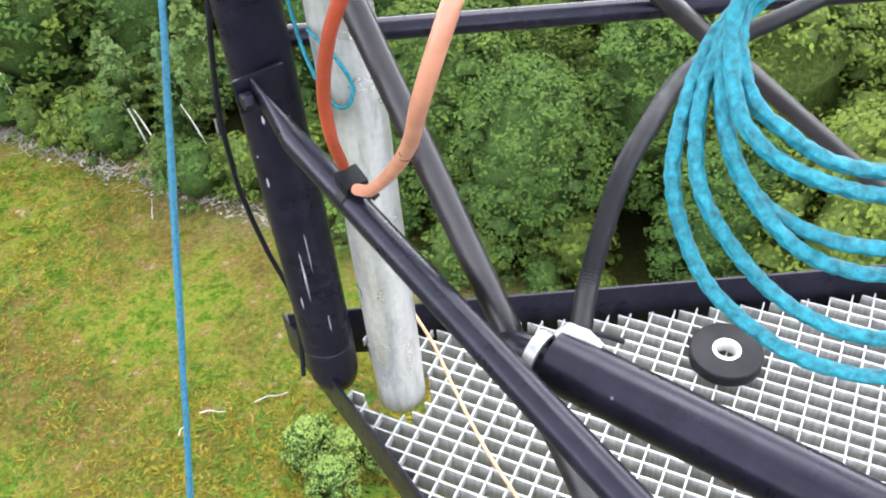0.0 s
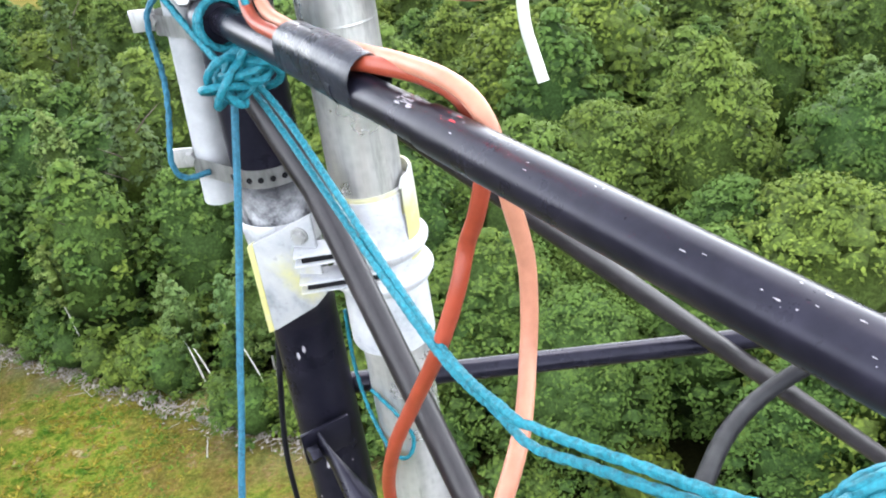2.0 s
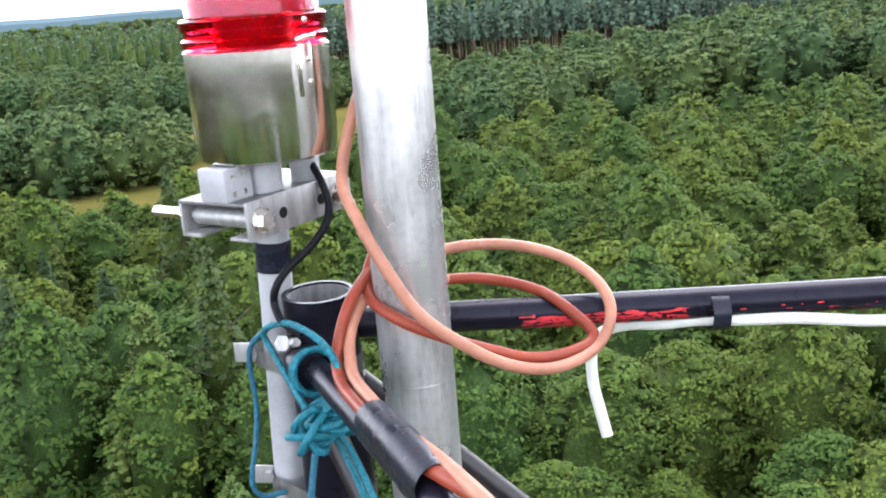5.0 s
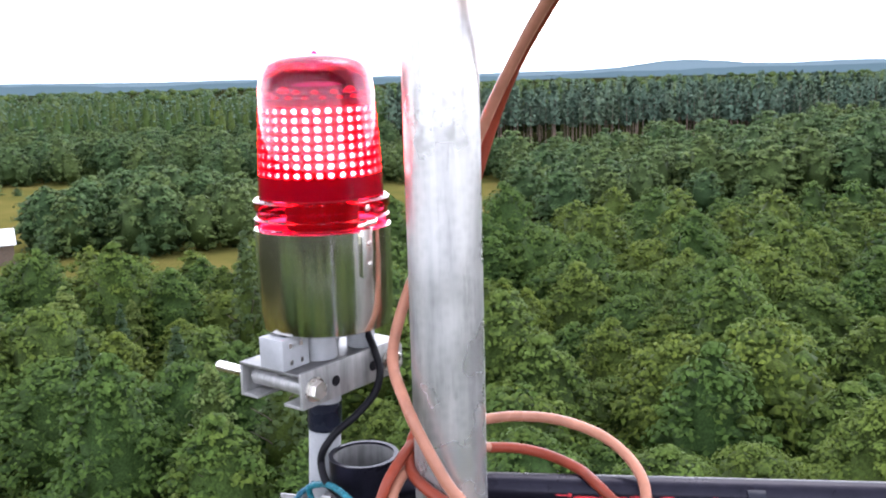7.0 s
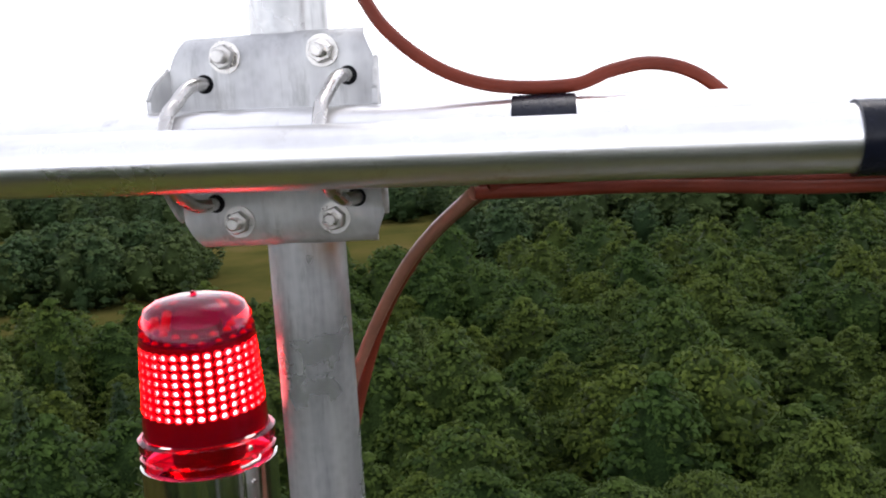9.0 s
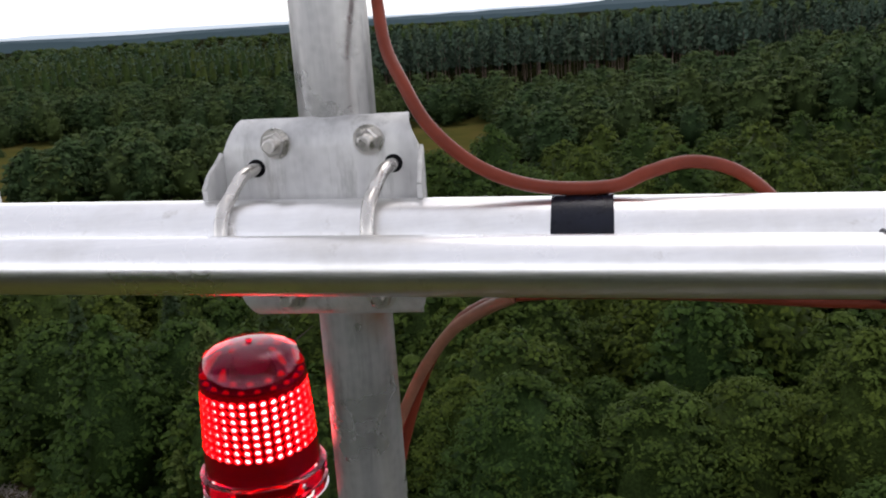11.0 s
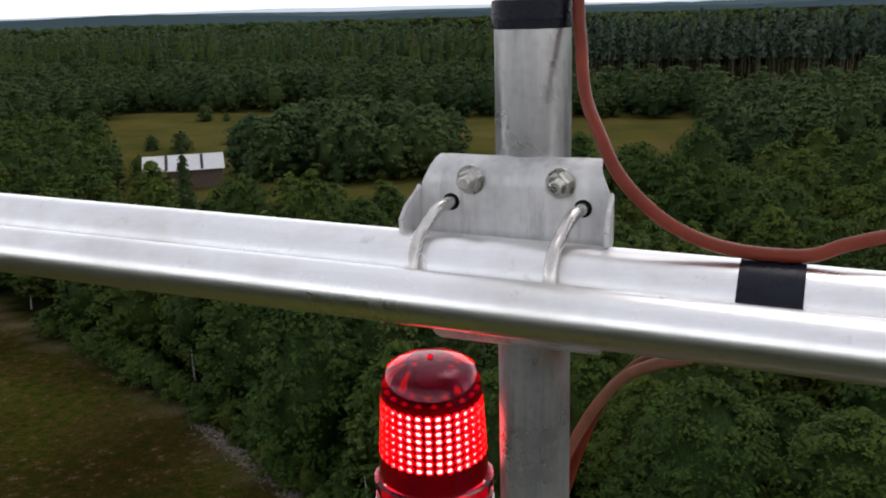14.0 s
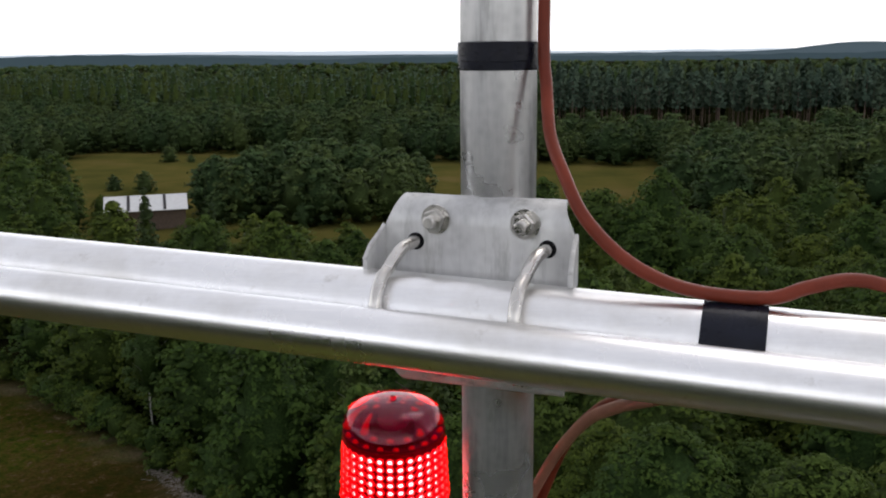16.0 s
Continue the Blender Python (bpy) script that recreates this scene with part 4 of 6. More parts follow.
cable("coax_cable", [(0.03, 0.083, 0.915), (0.0, 0.06, 0.927), (-0.03, 0.005, 0.935), (-0.045, -0.02, 0.922), (-0.05, -0.035, 0.903), (-0.046, -0.062, 0.891), (-0.032, -0.1, 0.889), (-0.011, -0.152, 0.891), (0.012, -0.2, 0.8945), (0.0265, -0.239, 0.90), (0.044, -0.283, 0.903), (0.055, -0.302, 0.896), (0.061, -0.312, 0.88), (0.065, -0.318, 0.85), (0.071, -0.31, 0.815), (0.0705, -0.31, 0.785), (0.066, -0.318, 0.76), (0.055, -0.35, 0.745), (0.04, -0.38, 0.735), (0.025, -0.375, 0.69), (0.0211, -0.3215, 0.6231), (0.0116, -0.2536, 0.5502), (-0.0021, -0.2045, 0.498), (-0.0114, -0.1767, 0.4774)], 0.0047, M_ORANGE_LIT, "orange coaxial cable in the paler lit colour, taped along the rail, looping down", group="orange coaxial cables")
cable("coax_cable", [(0.128, -0.13, 1.36), (0.10, -0.075, 1.33), (0.075, -0.02, 1.295), (0.045, 0.03, 1.24), (0.012, 0.046, 1.17), (-0.028, 0.036, 1.09), (-0.046, 0.01, 1.03), (-0.0335, -0.028, 1.0005), (-0.0150, -0.0420, 0.9650), (0.0060, -0.0500, 0.9320), (0.0340, -0.0500, 0.9070), (0.0640, -0.0450, 0.8860), (0.0940, -0.0350, 0.8730), (0.1230, -0.0150, 0.8670), (0.1490, 0.0050, 0.8720), (0.1620, 0.0140, 0.8910), (0.1620, 0.0300, 0.9080), (0.1500, 0.0550, 0.9210), (0.1270, 0.0750, 0.9320), (0.0910, 0.0850, 0.9410), (0.0530, 0.0850, 0.9440), (0.0230, 0.0800, 0.9430), (-0.004, 0.05, 0.955)], 0.0048, M_ORANGE_LIT, "orange coaxial cable in a loose loop beside the pole", group="orange coaxial cables")
cable("coax_cable", [(0.136, -0.13, 1.363), (0.108, -0.068, 1.335), (0.082, -0.01, 1.30), (0.05, 0.044, 1.24), (0.02, 0.056, 1.15), (0.0, 0.05, 1.05), (-0.02, 0.04, 0.98), (-0.035, 0.0, 0.94), (-0.012, -0.036, 0.925), (0.0340, -0.0420, 0.9040), (0.0620, -0.0350, 0.8910), (0.0880, -0.0250, 0.8790), (0.1160, -0.0100, 0.8730), (0.1400, 0.0050, 0.8740), (0.1470, 0.0120, 0.8790), (0.1440, 0.0180, 0.8850), (0.1350, 0.0240, 0.8930), (0.1220, 0.0340, 0.9030), (0.1100, 0.0550, 0.9060), (0.0850, 0.0780, 0.9090), (0.0570, 0.0850, 0.9130), (0.0300, 0.0850, 0.9140)], 0.0048, M_ORANGE, "orange coaxial cable in a loose loop beside the pole", group="orange coaxial cables")
cable("coax_cable", [(0.036, 0.0, 1.9), (0.038, -0.01, 1.75), (0.0365, -0.012, 1.60), (0.040, -0.022, 1.56), (0.046, -0.045, 1.525), (0.058, -0.065, 1.50), (0.074, -0.08, 1.472), (0.099, -0.09, 1.448), (0.126, -0.095, 1.433), (0.157, -0.099, 1.4255), (0.198, -0.101, 1.4245), (0.222, -0.098, 1.432), (0.251, -0.088, 1.436), (0.28, -0.082, 1.429), (0.305, -0.075, 1.412), (0.33, -0.07, 1.385)], 0.0047, M_ORANGE, "orange brown coaxial cable taped to pole and boom", group="orange coaxial cables")
cable("coax_cable", [(0.136, -0.13, 1.363), (0.17, -0.118, 1.363), (0.24, -0.132, 1.362), (0.33, -0.147, 1.357), (0.42, -0.16, 1.356), (0.6, -0.186, 1.352), (0.95, -0.23, 1.345)], 0.0047, M_ORANGE, "orange brown coaxial cable under the boom", group="orange coaxial cables")
cable("coax_cable", [(0.128, -0.13, 1.36), (0.17, -0.128, 1.359), (0.24, -0.143, 1.359), (0.33, -0.158, 1.354), (0.42, -0.172, 1.353), (0.6, -0.197, 1.349), (0.95, -0.24, 1.342)], 0.0042, M_ORANGE, "orange brown coaxial cable under the boom", group="orange coaxial cables")

tape = thing("rail_tape", "black vinyl tape holding cables to the top rail", "tape", at=(rail0 + RAIL * 0.2))
bm = bmesh.new()
rows = []
for s in [0.158 + 0.0138 * k for k in range(9)]:
    c = rail0 + RAIL * s
    side = Vector((-FRONT.y, FRONT.x, 0))
    ring = []
    for k in range(33):
        a = 2 * math.pi * k / 32
        rr = 0.0114 + 0.0122 * max(0, math.sin(a + 0.25)) ** 1.3 * (1.0 - 0.1 * abs(s - 0.213) / 0.055 + 0.05 * math.sin(s * 210 + a * 2))
        ring.append(bm.verts.new(c + rr * (math.cos(a) * side + math.sin(a) * Vector((0, 0, 1))) - tape.location))
    rows.append(ring)
for A, B in zip(rows, rows[1:]):
    for k in range(32):
        bm.faces.new((A[k], A[k + 1], B[k + 1], B[k]))
part("wrap", bm, M_TAPE, tape)
flap = pipe(rail0 + RAIL * 0.236 - tape.location, rail0 + RAIL * 0.243 - tape.location, 0.0119, 0.0008, 32)
part("overlap", flap, M_TAPE, tape, "overlapping tape end")

cable("white_cable", [(0.1625, 0.045, 0.768), (0.158, 0.052, 0.79), (0.1535, 0.058, 0.815), (0.154, 0.062, 0.842), (0.163, 0.062, 0.86), (0.185, 0.057, 0.868), (0.215, 0.05, 0.869), (0.245, 0.043, 0.8725), (0.28, 0.034, 0.873), (0.32, 0.029, 0.873), (0.36, 0.027, 0.869), (0.41, 0.03, 0.863), (0.6, 0.025, 0.856), (0.9, 0.02, 0.852)], 0.0052, M_WHITE, "white cable with a cut end taped to the rear rail")
part("cable_tape", pipe(rr0 + rr_dir * 0.332 + Vector((0, -0.004, -0.0065)), rr0 + rr_dir * 0.347 + Vector((0, -0.004, -0.0065)), 0.0165, 0.0015, 32), M_TAPE)
tagged(bpy.data.objects["cable_tape"], "black tape band holding the white cable", "tape")

conduit = thing("ribbed_conduit", "black ribbed flexible conduit arching over the platform", "conduit", at=(0.125, -0.32, 0.44))
CP = spline([(0.125, -0.318, 0.432), (0.146, -0.268, 0.425), (0.164, -0.242, 0.452), (0.186, -0.215, 0.483), (0.219, -0.175, 0.49), (0.27, -0.107, 0.478), (0.329, -0.057, 0.47), (0.4, -0.028, 0.473), (0.55, 0.03, 0.465), (0.8, 0.05, 0.42)], 26)
CL = [0.0]
for a, b in zip(CP, CP[1:]):
    CL.append(CL[-1] + (b - a).length)
rings = int(CL[-1] / 0.0021)
CE = []
for axis in range(3):
    CE.append(np.interp(np.linspace(0, CL[-1], rings), CL, [p[axis] - conduit.location[axis] for p in CP]))
part("hose", sweep(bmesh.new(), [Vector(p) for p in zip(*CE)], 0.0083, 18, radii=[0.0079 + 0.0006 * (i % 2) for i in range(rings)]), M_RUBBER, conduit)
part("wrap", tube([Vector((0.104, -0.334, 0.452)) - conduit.location, Vector((0.113, -0.334, 0.456)) - conduit.location, Vector((0.122, -0.342, 0.456)) - conduit.location, Vector((0.13, -0.352, 0.455)) - conduit.location], 0.006, 14, radii=[0.005, 0.0065, 0.006, 0.003]), M_ZINC, conduit, "pale crumpled tape wrap")
part("collar", pipe(Vector((0.088, -0.333, 0.437)) - conduit.location, Vector((0.094, -0.3395, 0.437)) - conduit.location, 0.0195, 0.003, 28), M_ZINC, conduit)
cable("wire_stub", [(0.122, -0.338, 0.458), (0.135, -0.345, 0.458), (0.1455, -0.35, 0.455)], 0.0022, M_RUBBER, "short black wire end")

cable("black_wire", [(-0.09, 0.12, 0.66), (-0.118, 0.105, 0.52), (-0.138, 0.1, 0.392), (-0.1415, 0.1, 0.31), (-0.14, 0.1, 0.26), (-0.1305, 0.1, 0.18), (-0.114, 0.09, 0.10), (-0.116, 0.07, 0.04), (-0.122, 0.055, -0.01)], 0.0032, M_RUBBER, "thin black wire sagging behind the tower leg")
cable("beacon_wire", [(-0.078, 0.0705, 1.034), (-0.068, 0.0575, 1.016), (-0.0635, 0.0525, 0.998), (-0.068, 0.046, 0.981), (-0.082, 0.036, 0.966), (-0.099, 0.028, 0.953), (-0.110, 0.022, 0.94), (-0.114, 0.024, 0.925), (-0.107, 0.012, 0.912), (-0.09, 0.0, 0.905)], 0.0034, M_RUBBER, "black beacon supply wire")

# ---------- ropes ----------
rope("blue_rope", [(-0.082, -0.004, 0.85), (-0.1, -0.036, 0.745), (-0.13, -0.09, 0.595), (-0.2, -0.216, 0.245), (-0.3, -0.396, -0.255), (-0.68, -1.08, -2.155), (-2.0, -3.46, -8.755), (-5.6, -9.9, -26.9)], 0.0031, M_BLUE, "faded blue rope hanging down from the rail", 0.02)
rope("turquoise_rope", [(-0.072, -0.03, 0.842), (-0.045, -0.07, 0.81), (0.0202, -0.2734, 0.7556), (0.044, -0.3702, 0.7739), (0.0531, -0.3885, 0.7767), (0.07, -0.4199, 0.7876), (0.0843, -0.4472, 0.7984), (0.0952, -0.4742, 0.8109), (0.1055, -0.4948, 0.8207), (0.1187, -0.5054, 0.8222), (0.148, -0.4798, 0.7988), (0.168, -0.4788, 0.8033), (0.1941, -0.4803, 0.8048)], 0.0025, M_TEAL, "turquoise rope stretched from the knot to the coil", group="turquoise ropes")
rope("turquoise_rope", [(-0.075, -0.028, 0.838), (-0.05, -0.065, 0.8), (0.0174, -0.2755, 0.7556), (0.0425, -0.355, 0.7605), (0.0524, -0.3882, 0.7653), (0.0692, -0.4221, 0.7802), (0.0836, -0.4493, 0.7915), (0.0963, -0.4723, 0.8014), (0.1094, -0.488, 0.8062), (0.1205, -0.4987, 0.8097), (0.148, -0.4798, 0.7988), (0.168, -0.4788, 0.8033)], 0.0025, M_TEAL, "turquoise rope stretched from the knot to the coil", group="turquoise ropes")
rope("turquoise_rope", [(-0.04, 0.01, 0.60), (-0.042, 0.012, 0.54), (-0.036, 0.0, 0.49), (-0.022, -0.03, 0.462), (-0.008, -0.034, 0.455), (0.0, -0.033, 0.475), (-0.01, -0.034, 0.505), (-0.03, -0.02, 0.53)], 0.0019, M_TEAL, "thin turquoise cord looped beside the pole", 0.01)
rope("blue_rope", [(-0.128, 0.055, 0.893), (-0.148, 0.06, 0.87), (-0.148, 0.058, 0.82), (-0.151, 0.05, 0.79), (-0.157, 0.04, 0.755), (-0.15, 0.042, 0.738), (-0.13, 0.05, 0.736)], 0.0026, M_BLUE, "faded blue rope loop beside the mount pipe", 0.012)
knot = thing("rope_knot", "tangled turquoise rope knot under the top rail", "knot", at=(-0.078, -0.032, 0.848))
random.seed(11)
for k in range(12):
    ax = Vector((random.uniform(-1, 1), random.uniform(-1, 1), random.uniform(-1, 1))).normalized()
    u = ax.orthogonal().normalized()
    v = ax.cross(u)
    c = Vector((random.uniform(-0.012, 0.016), random.uniform(-0.016, 0.0), random.uniform(-0.014, 0.006)))
    R = random.uniform(0.011, 0.02)
    P = [c + R * (math.cos(a) * u + 0.8 * math.sin(a) * v) for a in [2 * math.pi * j / 14 for j in range(15)]]
    part("turn", twisted(P, 0.003, 0.012), M_TEAL, knot)
for s, tilt in ((0.012, 0.1), (0.02, -0.15)):
    c = rail0 + FRONT * s - Vector((0, 0.01, 0)) - knot.location
    side = Vector((-FRONT.y, FRONT.x, 0))
    P = [c + FRONT * tilt * 0.03 * math.sin(a) + 0.0182 * (math.cos(a) * side + math.sin(a) * Vector((0, 0, 1))) for a in [2 * math.pi * j / 24 for j in range(25)]]
    part("turn", twisted(P, 0.003, 0.012), M_TEAL, knot)
P = [Vector(p) - knot.location for p in ((-0.09, -0.03, 0.852), (-0.122, 0.03, 0.88), (-0.128, 0.036, 0.897), (-0.102, 0.005, 0.913), (-0.073, -0.035, 0.912), (-0.06, -0.05, 0.898), (-0.058, -0.05, 0.875))]
part("turn", twisted(spline(P, 8), 0.0028, 0.012), M_TEAL, knot)

# coil of rope hung on the top rail
coil = thing("rope_coil", "bundle of turquoise rope loops hanging from the top rail", "rope")
for loop in (
    [(0.1394, -0.4697, 0.7845), (0.1207, -0.4732, 0.7732), (0.1099, -0.4807, 0.7669), (0.0978, -0.4956, 0.7572), (0.0894, -0.5102, 0.7425), (0.0904, -0.5199, 0.7264), (0.0965, -0.5317, 0.7104), (0.1074, -0.546, 0.701), (0.1215, -0.5592, 0.6956), (0.1453, -0.5669, 0.69), (0.1724, -0.5651, 0.6881)],
    [(0.1366, -0.4752, 0.7857), (0.1203, -0.4777, 0.7758), (0.1082, -0.4887, 0.7657), (0.0986, -0.5038, 0.7561), (0.0952, -0.5189, 0.7414), (0.1029, -0.5296, 0.725), (0.1156, -0.5412, 0.71), (0.1287, -0.5525, 0.7039), (0.1446, -0.5615, 0.703), (0.1684, -0.563, 0.7037)],
    [(0.1348, -0.477, 0.7908), (0.1208, -0.4785, 0.7822), (0.1112, -0.4898, 0.7721), (0.1053, -0.5054, 0.7624), (0.1055, -0.5184, 0.7502), (0.1121, -0.5249, 0.738), (0.1226, -0.5301, 0.7294), (0.1343, -0.5383, 0.7262), (0.1467, -0.5454, 0.7269), (0.1698, -0.5481, 0.7264)],
    [(0.1354, -0.4831, 0.7918), (0.1202, -0.4836, 0.7841), (0.1134, -0.4946, 0.7746), (0.1126, -0.5109, 0.7648), (0.1214, -0.5204, 0.7572), (0.1341, -0.5246, 0.7479), (0.152, -0.5278, 0.7422), (0.1732, -0.5331, 0.7431)],
    [(0.1326, -0.4836, 0.7953), (0.1164, -0.4851, 0.7864), (0.1093, -0.4977, 0.7753), (0.1065, -0.5147, 0.7645), (0.1125, -0.5248, 0.7559), (0.1282, -0.5302, 0.7459), (0.1491, -0.5348, 0.739), (0.1701, -0.5398, 0.7402)],
    [(0.1348, -0.4789, 0.786), (0.1142, -0.4844, 0.7725), (0.1078, -0.4976, 0.7609), (0.1063, -0.5176, 0.7471), (0.1147, -0.5334, 0.733), (0.1288, -0.5405, 0.7211), (0.1503, -0.5454, 0.714), (0.1725, -0.549, 0.7167)],
):
    k = len(coil.children)
    lift = Vector((0.0, 0.004 * math.sin(2.4 * k), 0.004 * math.cos(2.4 * k)))
    over = [Vector((0.168, -0.4788, 0.8033)) + lift, Vector((0.148, -0.4798, 0.7988)) + lift]
    part("loop", twisted(spline(over + [Vector(p) for p in loop], 10), 0.0026, 0.013), M_TEAL, coil)

roll = thing("tape_roll", "roll of black tape with white core lying on the grating", "tape roll", at=(0.405, -0.05, 0.0))
part("tape", lathe([(0.0175, 0.0), (0.0435, 0.0), (0.045, 0.002), (0.045, 0.0175), (0.0435, 0.019), (0.0175, 0.019), (0.0175, 0.0)], 64), M_RUBBER, roll)
part("core", lathe([(0.0135, 0.0), (0.0174, 0.0), (0.0174, 0.0198), (0.0135, 0.0198), (0.0135, 0.0)], 48), M_CORE, roll, "white cardboard core")
rope("orange_twine", [(0.03, 0.07, 0.06), (0.05, 0.03, 0.03), (0.065, -0.03, 0.008), (0.085, -0.12, 0.005), (0.11, -0.2, 0.004), (0.16, -0.36, 0.003)], 0.0022, M_TWINE, "pale orange twine lying across the grating", 0.01)

# ---------- landscape ----------
GROUND = -27.0


def edge_y(x):
    """Where the near wood begins, across the meadow."""
    d = min(125.0, 6.6 - x)
    return 23.5 + 0.76 * d - 0.004 * max(0.0, d - 30) ** 2


def ground_material():
    m = Mat("meadow and woodland ground", (0.048, 0.0468, 0.0112), 0.9)
    m.set("Specular IOR Level", 0.0)
    geo = m.n.new("ShaderNodeNewGeometry")
    pos = geo.outputs["Position"]
    big = m.noise(0.16, 6, 0.6, pos)
    mid = m.noise(1.1, 8, 0.78, pos)
    fine = m.noise(5.0, 8, 0.75, pos)
    green = m.ramp(mid, (0.36, (0.024, 0.054, 0.006)), (0.45, (0.052, 0.082, 0.01)), (0.52, (0.1, 0.112, 0.018)), (0.58, (0.095, 0.066, 0.02)), (0.66, (0.18, 0.155, 0.085)))
    rust = m.ramp(fine, (0.3, (0.042, 0.026, 0.009)), (0.7, (0.1, 0.066, 0.024)))
    c = m.mix(m.ramp(big, (0.44, grey(0)), (0.58, grey(0.75))), green, rust)
    c = m.mix(0.75, c, m.ramp(fine, (0.25, grey(0.22)), (0.75, grey(0.8))), "OVERLAY")
    att = m.n.new("ShaderNodeAttribute")
    att.attribute_name = "kind"
    sep = m.n.new("ShaderNodeSeparateColor")
    m.l.new(att.outputs["Color"], sep.inputs["Color"])
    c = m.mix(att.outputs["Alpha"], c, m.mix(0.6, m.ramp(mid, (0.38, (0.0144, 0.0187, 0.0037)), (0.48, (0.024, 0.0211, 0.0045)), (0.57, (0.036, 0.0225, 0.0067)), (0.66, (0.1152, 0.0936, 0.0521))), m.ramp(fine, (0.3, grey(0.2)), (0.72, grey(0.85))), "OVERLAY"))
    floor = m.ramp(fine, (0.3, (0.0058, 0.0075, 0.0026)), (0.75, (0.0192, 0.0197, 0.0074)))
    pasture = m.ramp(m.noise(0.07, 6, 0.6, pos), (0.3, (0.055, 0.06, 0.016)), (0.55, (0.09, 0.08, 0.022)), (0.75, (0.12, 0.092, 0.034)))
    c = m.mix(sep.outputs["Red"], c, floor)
    c = m.mix(sep.outputs["Green"], c, pasture)
    c = m.mix(sep.outputs["Blue"], c, m.ramp(fine, (0.3, (0.0576, 0.0421, 0.0223)), (0.7, (0.1632, 0.1357, 0.0893))))
    m.to("Base Color", c)
    m.bump(fine, 0.9, 0.25)
    return m.m


def build_ground():
    xs, ys = [], []
    near = [-140 + 2.0 * k for k in range(141)]
    xs = [-4900, -3000, -1800, -1200, -800, -550, -400, -300, -240, -190, -160] + near + [160, 190, 240, 300, 400, 550, 800, 1200, 1800, 3000, 4900]
    ys = [-4900, -2000, -800, -300, -150, -80, -50, -30] + [-20 + 2.0 * k for k in range(140)] + [270, 285, 300, 330, 370, 420, 500, 600, 800, 1100, 1500, 2200, 3200, 4900]
    V, kind = [], []
    for y in ys:
        for x in xs:
            d = math.hypot(x, y)
            z = GROUND + 0.35 * noise.noise((x * 0.05, y * 0.05, 0)) + 0.12 * noise.noise((x * 0.3, y * 0.3, 3))
            if d > 350:
                z += min(1.0, (d - 350) / 600) * 3.0 * noise.noise((x * 0.0012, y * 0.0012, 5))
            V.append((x, y, z))
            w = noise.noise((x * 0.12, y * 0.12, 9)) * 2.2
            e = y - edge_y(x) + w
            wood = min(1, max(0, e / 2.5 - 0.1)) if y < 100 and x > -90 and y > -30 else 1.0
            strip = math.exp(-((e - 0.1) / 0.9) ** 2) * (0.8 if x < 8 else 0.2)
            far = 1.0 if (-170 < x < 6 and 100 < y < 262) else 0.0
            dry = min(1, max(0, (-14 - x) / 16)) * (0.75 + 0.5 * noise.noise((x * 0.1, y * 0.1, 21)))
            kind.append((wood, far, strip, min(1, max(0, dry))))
    n = len(xs)
    F = [(j * n + i, j * n + i + 1, (j + 1) * n + i + 1, (j + 1) * n + i) for j in range(len(ys) - 1) for i in range(n - 1)]
    me = bpy.data.meshes.new("ground")
    me.from_pydata(V, [], F)
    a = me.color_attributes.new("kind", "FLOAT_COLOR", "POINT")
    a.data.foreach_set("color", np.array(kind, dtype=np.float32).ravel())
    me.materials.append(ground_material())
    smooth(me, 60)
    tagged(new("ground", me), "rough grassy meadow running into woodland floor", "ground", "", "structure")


build_ground()


def leaf_material(name, dark, mid, light, trans=0.25, spread=1.0, speckle=0.6):
    m = Mat(name, mid, 0.7)
    geo = m.n.new("ShaderNodeNewGeometry")
    info = m.n.new("ShaderNodeObjectInfo")
    c = m.ramp(geo.outputs["Random Per Island"], (0.0, dark), (0.5, mid), (1.0, light))
    own = m.n.new("ShaderNodeAttribute")
    own.attribute_name = "tint"
    tint = m.ramp(m.math("FRACT", m.math("ADD", info.outputs["Random"], own.outputs["Fac"])), (0.0, (0.68, 0.82, 0.8)), (0.22, (0.84, 0.93, 0.88)), (0.5, (1.06, 1.02, 0.88)), (0.75, (1.34, 1.18, 0.85)), (1.0, (0.68, 0.82, 0.8)))
    c = m.mix(spread, c, tint, "MULTIPLY")
    patch = m.ramp(m.noise(0.55, 3, 0.5, geo.outputs["Position"]), (0.35, grey(0.85)), (0.65, grey(1.12)))
    c = m.mix(1.0, c, patch, "MULTIPLY")
    dapple = m.ramp(m.noise(6.5, 5, 0.7, geo.outputs["Position"]), (0.36, grey(0.55)), (0.5, grey(0.95)), (0.64, grey(1.35)))
    c = m.mix(speckle, c, dapple, "MULTIPLY")
    m.to("Base Color", c)
    t = m.n.new("ShaderNodeBsdfTranslucent")
    m.l.new(c, t.inputs["Color"])
    mixer = m.n.new("ShaderNodeMixShader")
    mixer.inputs[0].default_value = trans
    m.set("Specular IOR Level", 0.06)
    m.l.new(m.b.outputs["BSDF"], mixer.inputs[1])
    m.l.new(t.outputs["BSDF"], mixer.inputs[2])
    m.l.new(mixer.outputs["Shader"], m.n["Material Output"].inputs["Surface"])
    return m.m


